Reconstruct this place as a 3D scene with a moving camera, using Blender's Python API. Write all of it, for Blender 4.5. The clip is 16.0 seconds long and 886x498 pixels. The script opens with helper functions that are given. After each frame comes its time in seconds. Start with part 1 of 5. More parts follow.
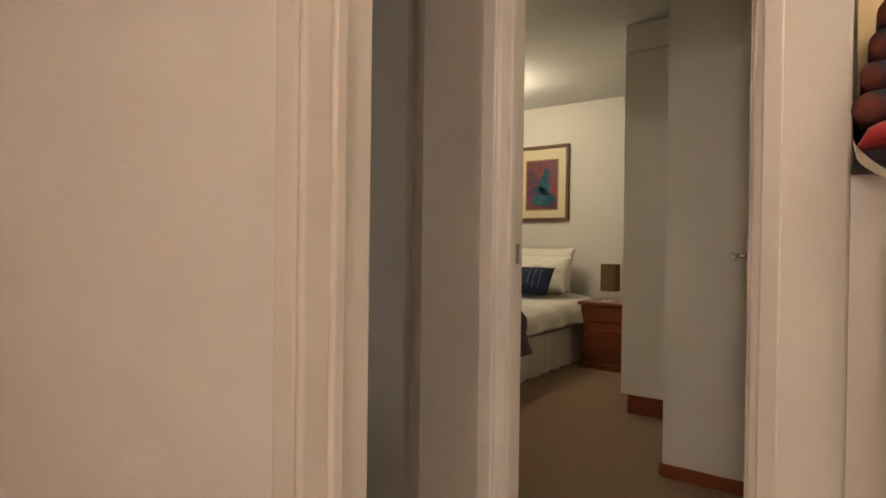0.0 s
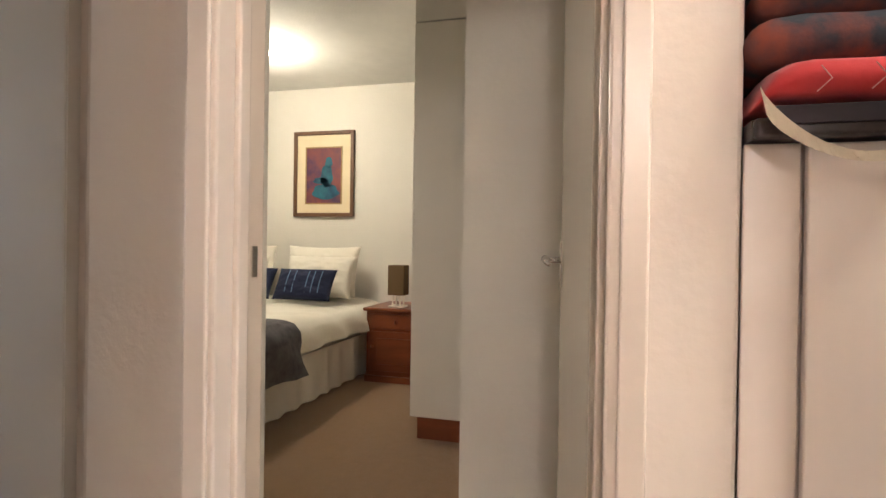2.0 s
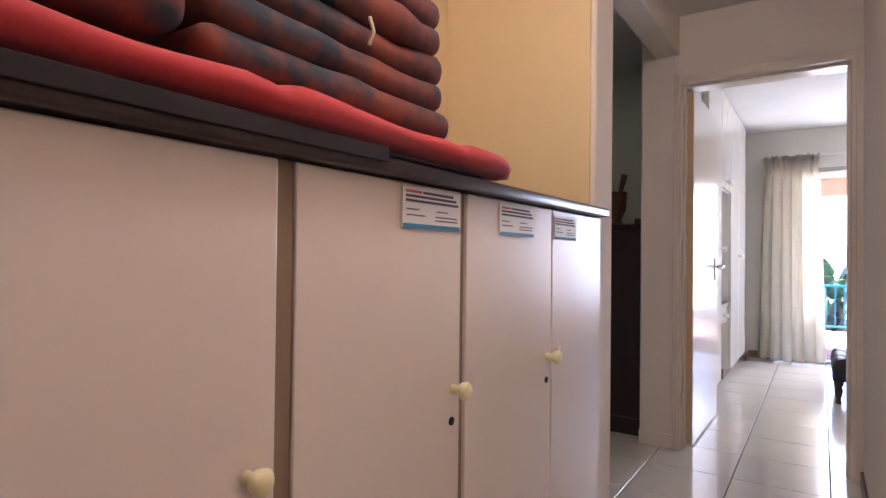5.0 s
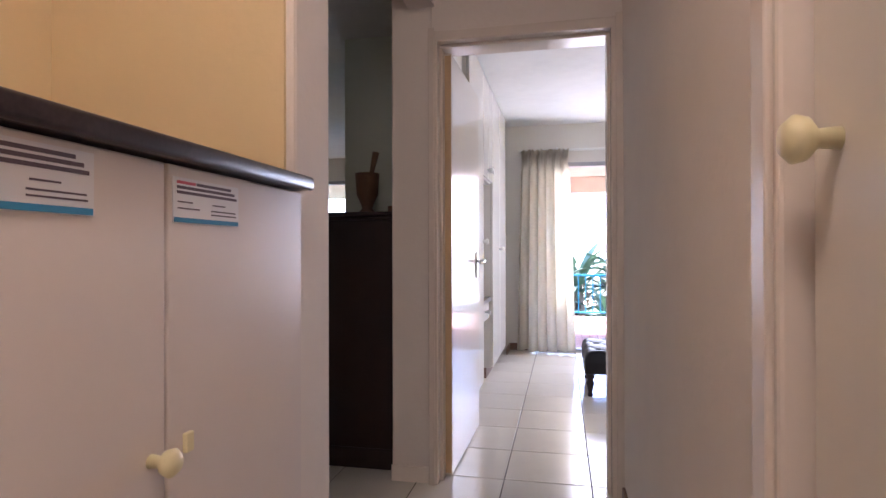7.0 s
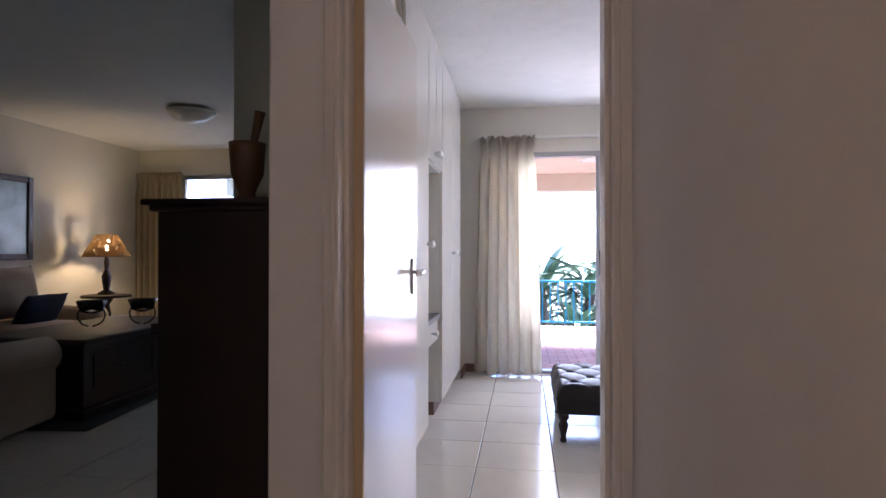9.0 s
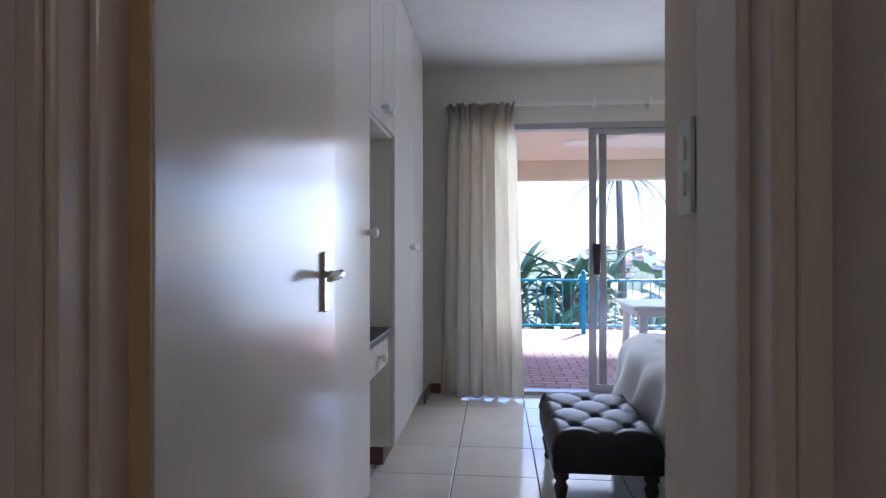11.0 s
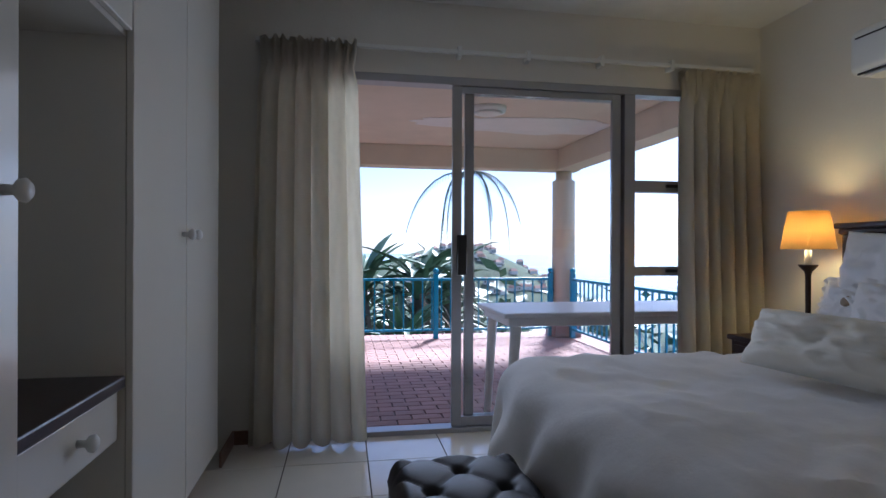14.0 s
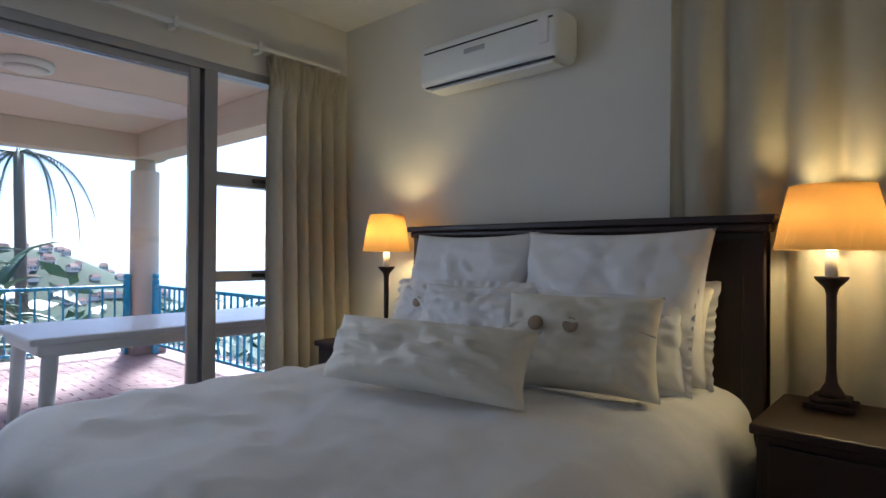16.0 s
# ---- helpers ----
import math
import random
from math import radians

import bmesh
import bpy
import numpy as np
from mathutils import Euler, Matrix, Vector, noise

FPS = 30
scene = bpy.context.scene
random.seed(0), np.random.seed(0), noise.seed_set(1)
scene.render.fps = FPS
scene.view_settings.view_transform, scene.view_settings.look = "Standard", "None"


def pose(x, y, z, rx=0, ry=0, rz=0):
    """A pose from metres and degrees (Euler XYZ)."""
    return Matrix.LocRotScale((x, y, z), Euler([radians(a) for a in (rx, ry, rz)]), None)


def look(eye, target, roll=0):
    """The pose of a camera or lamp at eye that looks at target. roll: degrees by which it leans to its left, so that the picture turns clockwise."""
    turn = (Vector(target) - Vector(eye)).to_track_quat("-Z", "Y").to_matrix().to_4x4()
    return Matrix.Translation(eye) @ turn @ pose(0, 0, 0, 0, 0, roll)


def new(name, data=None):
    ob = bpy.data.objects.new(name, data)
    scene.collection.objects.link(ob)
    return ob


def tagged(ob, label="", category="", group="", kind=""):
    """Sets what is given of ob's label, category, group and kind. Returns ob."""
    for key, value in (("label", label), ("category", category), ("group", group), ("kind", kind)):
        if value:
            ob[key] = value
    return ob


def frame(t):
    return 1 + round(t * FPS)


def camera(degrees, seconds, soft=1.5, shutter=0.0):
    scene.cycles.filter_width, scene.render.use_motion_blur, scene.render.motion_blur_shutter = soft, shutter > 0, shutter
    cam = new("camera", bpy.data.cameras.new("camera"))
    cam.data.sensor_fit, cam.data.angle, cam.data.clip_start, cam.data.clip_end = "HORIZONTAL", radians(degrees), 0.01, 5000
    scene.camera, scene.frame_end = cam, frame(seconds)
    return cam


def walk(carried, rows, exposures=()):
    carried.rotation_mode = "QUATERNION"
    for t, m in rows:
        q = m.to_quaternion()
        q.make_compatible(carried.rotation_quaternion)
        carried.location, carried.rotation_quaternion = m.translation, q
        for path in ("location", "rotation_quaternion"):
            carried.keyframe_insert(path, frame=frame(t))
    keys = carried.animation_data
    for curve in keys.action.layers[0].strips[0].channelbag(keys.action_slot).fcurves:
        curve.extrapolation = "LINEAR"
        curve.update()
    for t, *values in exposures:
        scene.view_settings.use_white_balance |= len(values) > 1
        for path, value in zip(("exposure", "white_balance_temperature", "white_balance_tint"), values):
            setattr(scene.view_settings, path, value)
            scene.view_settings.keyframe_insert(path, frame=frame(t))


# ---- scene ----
cam = camera(76.0, 16.0)


def view(x, y, z, yaw, pitch, roll):
    """An upright camera pose: yaw to the left from +y, pitch up, roll, in degrees."""
    return pose(x, y, z, 0, 0, yaw) @ pose(0, 0, 0, 90 + pitch, 0, 0) @ pose(0, 0, 0, 0, 0, roll)


PATH = [
    (0.0, view(-0.281, -0.118, 1.045, 126.59, -0.45, 0.77)),
    (0.5, view(-0.432, -0.216, 1.074, 123.67, -0.56, 0.86)),
    (0.8, view(-0.525, -0.253, 1.043, 120.82, -0.32, 1.00)),
    (1.0, view(-0.601, -0.273, 1.050, 119.39, -0.45, 0.97)),
    (1.5, view(-0.764, -0.322, 1.054, 114.05, -0.45, 0.86)),
    (2.0, view(-0.902, -0.340, 1.058, 105.72, -0.41, 0.87)),
    (2.4, view(-1.002, -0.351, 1.058, 97.02, -0.08, 0.93)),
    (2.5, view(-1.006, -0.342, 1.054, 94.79, -0.00, 1.17)),
    (3.0, view(-1.078, -0.315, 1.065, 83.15, 0.04, 1.25)),
    (3.5, view(-1.166, -0.282, 1.066, 68.71, -0.05, 0.69)),
    (4.0, view(-1.148, -0.191, 1.073, 58.42, -0.44, 1.06)),
    (4.5, view(-1.148, -0.081, 1.057, 46.18, 0.67, 0.75)),
    (5.0, view(-1.153, 0.053, 1.071, 33.74, 0.68, 0.62)),
    (5.2, view(-1.148, 0.106, 1.065, 29.02, 1.00, 0.30)),
    (7.5, view(-1.260, 1.117, 1.081, 10.83, 0.38, -0.18)),
    (8.0, view(-1.262, 1.352, 1.077, 9.66, 0.78, -0.49)),
    (8.5, view(-1.255, 1.596, 1.083, 9.07, 0.49, -0.30)),
    (9.0, view(-1.274, 1.840, 1.097, 8.10, 0.46, 0.06)),
    (9.5, view(-1.287, 2.095, 1.075, 7.30, 0.43, -0.13)),
    (12.0, view(-1.319, 3.272, 1.080, 4.51, 0.09, 0.10)),
    (12.5, view(-1.308, 3.465, 1.065, 3.78, 0.16, 0.03)),
    (13.0, view(-1.294, 3.624, 1.065, 0.90, 0.08, 0.20)),
    (13.5, view(-1.274, 3.796, 1.056, -3.60, -0.01, 0.09)),
    (14.0, view(-1.239, 3.937, 1.051, -9.96, -0.04, 0.22)),
    (14.5, view(-1.203, 4.035, 1.042, -19.68, 0.13, 0.46)),
    (15.0, view(-1.151, 4.135, 1.036, -31.43, 0.37, 0.58)),
    (15.5, view(-1.043, 4.228, 1.045, -40.89, 0.29, 0.35)),
    (16.0, view(-0.934, 4.275, 1.048, -48.53, 0.43, 0.38)),
]
walk(cam, PATH, exposures=[(0.0, 3.85, 6150, 12), (1.5, 4.6, 5900, 12), (2.5, 4.75, 5450, 14), (4.0, 4.1, 5400, 18), (5.0, 3.95, 5750, 26), (7.5, 3.75, 5750, 28), (8.5, 3.5, 5650, 28), (9.5, 3.1, 5500, 25), (12.0, 1.9, 5250, 17), (14.0, 1.1, 5350, 17), (15.0, 1.3, 5350, 16), (16.0, 1.4, 5400, 14)])

# ---- light ----
world = bpy.data.worlds.new("sky")
scene.world = world
world.use_nodes = True
sky = world.node_tree.nodes.new("ShaderNodeTexSky")
sky.sky_type, sky.sun_disc = "NISHITA", False
sky.sun_elevation, sky.sun_rotation = radians(50), radians(60)
sky.dust_density, sky.air_density, sky.altitude = 1.0, 0.6, 50
background = world.node_tree.nodes["Background"]
world.node_tree.links.new(sky.outputs["Color"], background.inputs["Color"])
background.inputs["Strength"].default_value = 0.15


def lamp(name, kind, place, energy, color, size=0.1, target=None, size_y=None):
    d = bpy.data.lights.new(name, kind)
    d.energy, d.color = energy, color
    if kind == "AREA":
        d.size = size
        if size_y:
            d.shape, d.size_y = "RECTANGLE", size_y
    elif kind == "SUN":
        d.angle = size
    else:
        d.shadow_soft_size = size
    ob = new(name, d)
    ob.matrix_basis = look(place, target) if target else pose(*place)
    return ob


lamp("sun", "SUN", (9, 22, 16), 5.0, (1, 0.96, 0.9), radians(10), target=(1.5, 9, 0))
lamp("slider_daylight", "AREA", (-0.65, 7.095, 1.2), 3.9, (0.88, 0.94, 1.0), 1.3, target=(-0.65, 5, 1.1), size_y=1.4)
lamp("living_window_daylight", "AREA", (-4.6, 8.69, 1.5), 0.2, (0.86, 0.93, 1.0), 1.8, target=(-4.6, 5, 1.4), size_y=1.0)
lamp("hall_bulb", "POINT", (-1.40, 0.85, 2.25), 1.15, (1, 0.86, 0.70), 0.12)
# added fill for the entry side and hall doors; no fitting stands here
lamp("entry_fill", "POINT", (1.9, 0.3, 2.2), 4.2, (1, 0.84, 0.70), 0.12)
lamp("second_bedroom_bulb", "POINT", (-4.4, -2.75, 2.2), 1.35, (1, 0.82, 0.55), 0.14)
# added fill panel lighting the third bedroom from out of view; its walls have no window
lamp("third_bedroom_fill", "AREA", (-1.5, -4.6, 1.5), 0.5, (1.0, 0.95, 0.88), 1.6, target=(-1.5, -2, 1.0), size_y=1.1)
WARM = (1, 0.76, 0.30)

# ---- small tools ----
def mesh_of(name, bm, mat, smooth=False):
    me = bpy.data.meshes.new(name)
    bm.to_mesh(me)
    bm.free()
    if smooth:
        for p in me.polygons:
            p.use_smooth = True
    me.materials.append(mat)
    return me


def part(name, bm, mat, parent, label="", smooth=False):
    ob = new(name, mesh_of(name, bm, mat, smooth))
    ob.parent = parent
    if label:
        ob["label"] = label
    return ob


def thing(name, at, rz=0, label="", category="", group="", kind=""):
    ob = new(name)
    ob.matrix_basis = pose(at[0], at[1], at[2], 0, 0, rz)
    return tagged(ob, label, category, group, kind)


def solid(name, bm, mat, label="", category="", kind="", smooth=False, at=None, group=""):
    ob = new(name, mesh_of(name, bm, mat, smooth))
    if at is not None:
        ob.matrix_basis = at
    return tagged(ob, label, category, group, kind)


def join(*bms):
    out = bms[0]
    for b in bms[1:]:
        me = bpy.data.meshes.new("tmp")
        b.to_mesh(me)
        b.free()
        out.from_mesh(me)
        bpy.data.meshes.remove(me)
    return out


def box(x0, x1, y0, y1, z0, z1, bevel=0.0, seg=2):
    bm = bmesh.new()
    bmesh.ops.create_cube(bm, size=1)
    bmesh.ops.scale(bm, vec=(abs(x1 - x0), abs(y1 - y0), abs(z1 - z0)), verts=bm.verts)
    bmesh.ops.translate(bm, vec=((x0 + x1) / 2, (y0 + y1) / 2, (z0 + z1) / 2), verts=bm.verts)
    if bevel > 0:
        bmesh.ops.bevel(bm, geom=bm.edges[:], offset=bevel, segments=seg, affect="EDGES", profile=0.5)
    return bm


def lathe(profile, seg=24, at=(0, 0, 0)):
    bm = bmesh.new()
    rings = []
    for r, z in profile:
        rings.append([bm.verts.new((at[0] + r * math.cos(2 * math.pi * i / seg), at[1] + r * math.sin(2 * math.pi * i / seg), at[2] + z)) for i in range(seg)])
    for a, b in zip(rings, rings[1:]):
        for i in range(seg):
            bm.faces.new((a[i], a[(i + 1) % seg], b[(i + 1) % seg], b[i]))
    bm.faces.new(rings[0][::-1])
    bm.faces.new(rings[-1])
    return bm


def tube(points, radius, seg=8):
    bm = bmesh.new()
    pts = [Vector(p) for p in points]
    rings = []
    for i, p in enumerate(pts):
        d = (pts[min(i + 1, len(pts) - 1)] - pts[max(i - 1, 0)]).normalized()
        u = d.cross(Vector((0.31, 0.17, 0.93))).normalized()
        v = d.cross(u)
        r = radius[i] if isinstance(radius, (list, tuple)) else radius
        rings.append([bm.verts.new(p + u * math.cos(2 * math.pi * k / seg) * r + v * math.sin(2 * math.pi * k / seg) * r) for k in range(seg)])
    for a, b in zip(rings, rings[1:]):
        for k in range(seg):
            bm.faces.new((a[k], a[(k + 1) % seg], b[(k + 1) % seg], b[k]))
    bm.faces.new(rings[0][::-1])
    bm.faces.new(rings[-1])
    return bm


def cushion(w, d, h, n=26, seed=0.0, crumple=0.012, sharp=0.5):
    """A stuffed rectangular pillow lying flat, centred on its base, with pinched corners."""
    bm = bmesh.new()
    top, bot = {}, {}
    for i in range(n + 1):
        for j in range(n + 1):
            u, v = 2 * i / n - 1, 2 * j / n - 1
            e = max(0.0, (1 - abs(u) ** 3.0)) * max(0.0, (1 - abs(v) ** 3.0))
            t = e ** sharp
            pull = 1 - 0.075 * (1 - abs(v) ** 2) * abs(u) ** 4
            pull2 = 1 - 0.075 * (1 - abs(u) ** 2) * abs(v) ** 4
            k = noise.noise(Vector((u * 2 + seed, v * 2, seed))) + 0.5 * noise.noise(Vector((u * 5, v * 5 + seed, seed))) - 0.7 * abs(noise.noise(Vector((u * 3.5 + seed, v * 6, seed + 4))))
            k += 0.5 * (1 - abs(noise.noise(Vector((u * 2.5 + v * 1.5, v * 3 - u + seed, seed + 9))))) ** 7
            z = t * h / 2
            x, y = u * w / 2 * pull, v * d / 2 * pull2
            top[i, j] = bm.verts.new((x, y, h / 2 + z + crumple * k * t))
            if 0 < i < n and 0 < j < n:
                bot[i, j] = bm.verts.new((x, y, h / 2 - z))
            else:
                bot[i, j] = top[i, j]
    for i in range(n):
        for j in range(n):
            bm.faces.new((top[i, j], top[i + 1, j], top[i + 1, j + 1], top[i, j + 1]))
            q = (bot[i, j], bot[i, j + 1], bot[i + 1, j + 1], bot[i + 1, j])
            bm.faces.new(q)
    return bm


def curtain_sheet(width, height, folds, depth, seed=0, flare=0.05, thick=True):
    """A hanging curtain along x from 0 to width, foot at z=0, with a gathered heading."""
    bm = bmesh.new()
    nu, nv = folds * 10, 30
    rng = random.Random(seed)
    ph = [rng.uniform(-0.6, 0.6) for _ in range(folds + 2)]
    am = [rng.uniform(0.6, 1.25) for _ in range(folds + 2)]
    grid = []
    for j in range(nv + 1):
        v = j / nv
        row = []
        for i in range(nu + 1):
            u = i / nu
            k = u * folds
            a = am[int(k)] * (1 - k % 1) + am[int(k) + 1] * (k % 1)
            p = ph[int(k)] * (1 - k % 1) + ph[int(k) + 1] * (k % 1)
            w = math.sin(2 * math.pi * k + p * (1 - v * 0.5))
            amp = depth * a * (0.55 + 0.45 * (1 - v))
            if v > 0.93:
                amp = depth * (0.30 if v < 0.96 else 0.55)
                w = math.sin(2 * math.pi * k * 3 + p) + 0.4 * math.sin(2 * math.pi * k * 5.3 + seed)
            y = amp * w + 0.02 * math.sin(3 * v + seed)
            squeeze = 1 - 0.06 * math.exp(-((v - 0.93) / 0.03) ** 2)
            x = (u - 0.5) * width * squeeze * (1 + flare * (1 - v)) + width / 2 + 0.3 * amp * math.cos(2 * math.pi * k + p)
            z = v * height + (0.012 * math.sin(5.1 * k + seed) if j == 0 else 0) + (0.012 * math.sin(11.3 * k + seed) if j == nv else 0)
            row.append(bm.verts.new((x, y, z)))
        grid.append(row)
    for j in range(nv):
        for i in range(nu):
            bm.faces.new((grid[j][i], grid[j][i + 1], grid[j + 1][i + 1], grid[j + 1][i]))
    if thick:
        bmesh.ops.solidify(bm, geom=bm.faces[:], thickness=0.004)
    return bm


# ---- materials ----
def material(name, color, rough=0.6, metal=0.0, grain=0.0, scale=8.0, bump=0.0, bump_scale=60.0, stain=None, coat=0.0, sheen=0.0, stretch=None, random_value=0.0, spec=0.5, span=(0.12, 0.42), through_light=0.0):
    m = bpy.data.materials.new(name)
    m.use_nodes = True
    nt = m.node_tree
    b = nt.nodes["Principled BSDF"]
    b.inputs["Roughness"].default_value, b.inputs["Metallic"].default_value = rough, metal
    b.inputs["Specular IOR Level"].default_value = spec
    b.inputs["Coat Weight"].default_value, b.inputs["Coat Roughness"].default_value = coat, 0.12
    b.inputs["Sheen Weight"].default_value = sheen
    tc = nt.nodes.new("ShaderNodeTexCoord")
    src = tc.outputs["Object"]
    if stretch:
        mp = nt.nodes.new("ShaderNodeMapping")
        mp.inputs["Scale"].default_value = stretch
        nt.links.new(src, mp.inputs["Vector"])
        src = mp.outputs["Vector"]
    n1 = nt.nodes.new("ShaderNodeTexNoise")
    n1.inputs["Scale"].default_value, n1.inputs["Detail"].default_value = scale, 6
    n2 = nt.nodes.new("ShaderNodeTexNoise")
    n2.inputs["Scale"].default_value, n2.inputs["Detail"].default_value = scale / 6, 3
    nt.links.new(src, n1.inputs["Vector"])
    nt.links.new(src, n2.inputs["Vector"])
    mix = nt.nodes.new("ShaderNodeMix")
    mix.data_type = "RGBA"
    c2 = stain or tuple(c * (1 - grain) for c in color)
    mix.inputs[6].default_value, mix.inputs[7].default_value = (*color, 1), (*c2, 1)
    add = nt.nodes.new("ShaderNodeMath")
    add.operation = "MULTIPLY"
    nt.links.new(n1.outputs["Fac"], add.inputs[0])
    nt.links.new(n2.outputs["Fac"], add.inputs[1])
    ramp = nt.nodes.new("ShaderNodeMapRange")
    ramp.inputs["From Min"].default_value, ramp.inputs["From Max"].default_value = span
    nt.links.new(add.outputs[0], ramp.inputs["Value"])
    nt.links.new(ramp.outputs["Result"], mix.inputs[0])
    out = mix.outputs[2]
    if random_value:
        oi = nt.nodes.new("ShaderNodeObjectInfo")
        mr = nt.nodes.new("ShaderNodeMapRange")
        mr.inputs["To Min"].default_value, mr.inputs["To Max"].default_value = 1 - random_value, 1 + random_value
        hv = nt.nodes.new("ShaderNodeHueSaturation")
        nt.links.new(oi.outputs["Random"], mr.inputs["Value"])
        nt.links.new(mr.outputs["Result"], hv.inputs["Value"])
        nt.links.new(out, hv.inputs["Color"])
        out = hv.outputs["Color"]
    nt.links.new(out, b.inputs["Base Color"])
    if bump:
        n3 = nt.nodes.new("ShaderNodeTexNoise")
        n3.inputs["Scale"].default_value, n3.inputs["Detail"].default_value = bump_scale, 4
        nt.links.new(src, n3.inputs["Vector"])
        bp = nt.nodes.new("ShaderNodeBump")
        bp.inputs["Strength"].default_value, bp.inputs["Distance"].default_value = bump, 0.006
        nt.links.new(n3.outputs["Fac"], bp.inputs["Height"])
        nt.links.new(bp.outputs["Normal"], b.inputs["Normal"])
    if through_light:
        tl = nt.nodes.new("ShaderNodeBsdfTranslucent")
        nt.links.new(out, tl.inputs["Color"])
        mx = nt.nodes.new("ShaderNodeMixShader")
        mx.inputs[0].default_value = through_light
        nt.links.new(b.outputs[0], mx.inputs[1])
        nt.links.new(tl.outputs[0], mx.inputs[2])
        nt.links.new(mx.outputs[0], nt.nodes["Material Output"].inputs["Surface"])
    return m


def emitter(name, color, strength):
    m = bpy.data.materials.new(name)
    m.use_nodes = True
    b = m.node_tree.nodes["Principled BSDF"]
    b.inputs["Base Color"].default_value = (*color, 1)
    b.inputs["Emission Color"].default_value, b.inputs["Emission Strength"].default_value = (*color, 1), strength
    return m


def shade_material(name, color, strength):
    """Lamp-shade cloth: lets its bulb's light through."""
    m = bpy.data.materials.new(name)
    m.use_nodes = True
    nt = m.node_tree
    b = nt.nodes["Principled BSDF"]
    b.inputs["Base Color"].default_value, b.inputs["Roughness"].default_value = (*color, 1), 0.9
    tl = nt.nodes.new("ShaderNodeBsdfTranslucent")
    tl.inputs["Color"].default_value = (*color, 1)
    mx = nt.nodes.new("ShaderNodeMixShader")
    mx.inputs[0].default_value = strength
    nt.links.new(b.outputs[0], mx.inputs[1])
    nt.links.new(tl.outputs[0], mx.inputs[2])
    nt.links.new(mx.outputs[0], nt.nodes["Material Output"].inputs["Surface"])
    return m


def glass_material(name, tint=(1, 1, 1)):
    m = bpy.data.materials.new(name)
    m.use_nodes = True
    b = m.node_tree.nodes["Principled BSDF"]
    b.inputs["Base Color"].default_value = (*tint, 1)
    b.inputs["Transmission Weight"].default_value, b.inputs["Roughness"].default_value, b.inputs["IOR"].default_value = 1, 0.0, 1.45
    return m


WALL = material("cream_wall_paint", (0.80, 0.71, 0.62), 0.75, grain=0.05, scale=5, bump=0.25, bump_scale=45)
YELLOW = material("yellow_wall_paint", (0.80, 0.62, 0.34), 0.75, grain=0.05, scale=5, bump=0.2, bump_scale=45)
BED_WALL = material("pale_bedroom_paint", (0.74, 0.71, 0.64), 0.75, grain=0.05, scale=4, bump=0.2, bump_scale=50)
GREEN = material("pale_green_paint", (0.66, 0.68, 0.56), 0.75, grain=0.05, scale=4, bump=0.2, bump_scale=40)
CEIL = material("stippled_ceiling_paint", (0.74, 0.73, 0.69), 0.85, grain=0.08, scale=10, bump=0.6, bump_scale=90)
GLOSS = material("glossy_cream_enamel", (0.72, 0.66, 0.57), 0.17, grain=0.03, scale=3, bump=0.05, bump_scale=14, spec=0.38)
FRAME_PAINT = material("cream_frame_enamel", (0.76, 0.66, 0.56), 0.25, grain=0.05, scale=6, bump=0.05, bump_scale=25)
LEAF_EDGE = material("ochre_painted_edge", (0.62, 0.44, 0.25), 0.4, grain=0.1, scale=8)
STRIP = material("brown_gap_strip", (0.27, 0.19, 0.13), 0.6, grain=0.2, scale=12)
CUP = material("cream_cupboard_laminate", (0.74, 0.645, 0.575), 0.32, grain=0.03, scale=4)
WARD = material("white_wardrobe_enamel", (0.75, 0.72, 0.65), 0.17, grain=0.03, scale=3, bump=0.04, bump_scale=12, spec=0.36)
CREAM_PLASTIC = material("cream_plastic", (0.82, 0.72, 0.42), 0.3)
WHITE_PLASTIC = material("white_plastic", (0.8, 0.8, 0.76), 0.35, grain=0.03, scale=6)
GRANITE = material("dark_granite_laminate", (0.022, 0.015, 0.015), 0.28, scale=160, stain=(0.045, 0.030, 0.030), spec=0.4)
TILE = material("white_ceramic_tile", (0.74, 0.70, 0.62), 0.14, grain=0.06, scale=7, random_value=0.03, spec=0.55)
GROUT = material("dark_grout", (0.10, 0.085, 0.07), 0.9, grain=0.2, scale=30)
CARPET = material("brown_carpet", (0.30, 0.18, 0.085), 0.95, grain=0.2, scale=120, bump=0.7, bump_scale=400, sheen=0.2)
DARKWOOD = material("dark_stained_wood", (0.026, 0.010, 0.007), 0.46, grain=0.5, scale=16, stretch=(1, 1, 0.15), bump=0.05, bump_scale=40)
REDWOOD = material("red_brown_wood", (0.23, 0.06, 0.02), 0.3, grain=0.45, scale=16, stretch=(1, 0.2, 1), bump=0.04, bump_scale=40)
SKIRT = material("brown_skirting_tile", (0.17, 0.09, 0.06), 0.4, grain=0.2, scale=20)
CHROME = material("worn_chrome", (0.75, 0.74, 0.72), 0.16, metal=1.0, grain=0.08, scale=20)
ALU = material("grey_aluminium", (0.42, 0.42, 0.43), 0.38, metal=0.7, grain=0.08, scale=12)
BLACK = material("black_plastic", (0.02, 0.018, 0.018), 0.4)
LINEN = material("white_cotton_bedding", (0.80, 0.79, 0.79), 0.9, grain=0.04, scale=6, bump=0.25, bump_scale=35, sheen=0.2)
OLDLINEN = material("cream_cotton_bedding", (0.78, 0.74, 0.64), 0.9, grain=0.05, scale=6, bump=0.25, bump_scale=35, sheen=0.2)
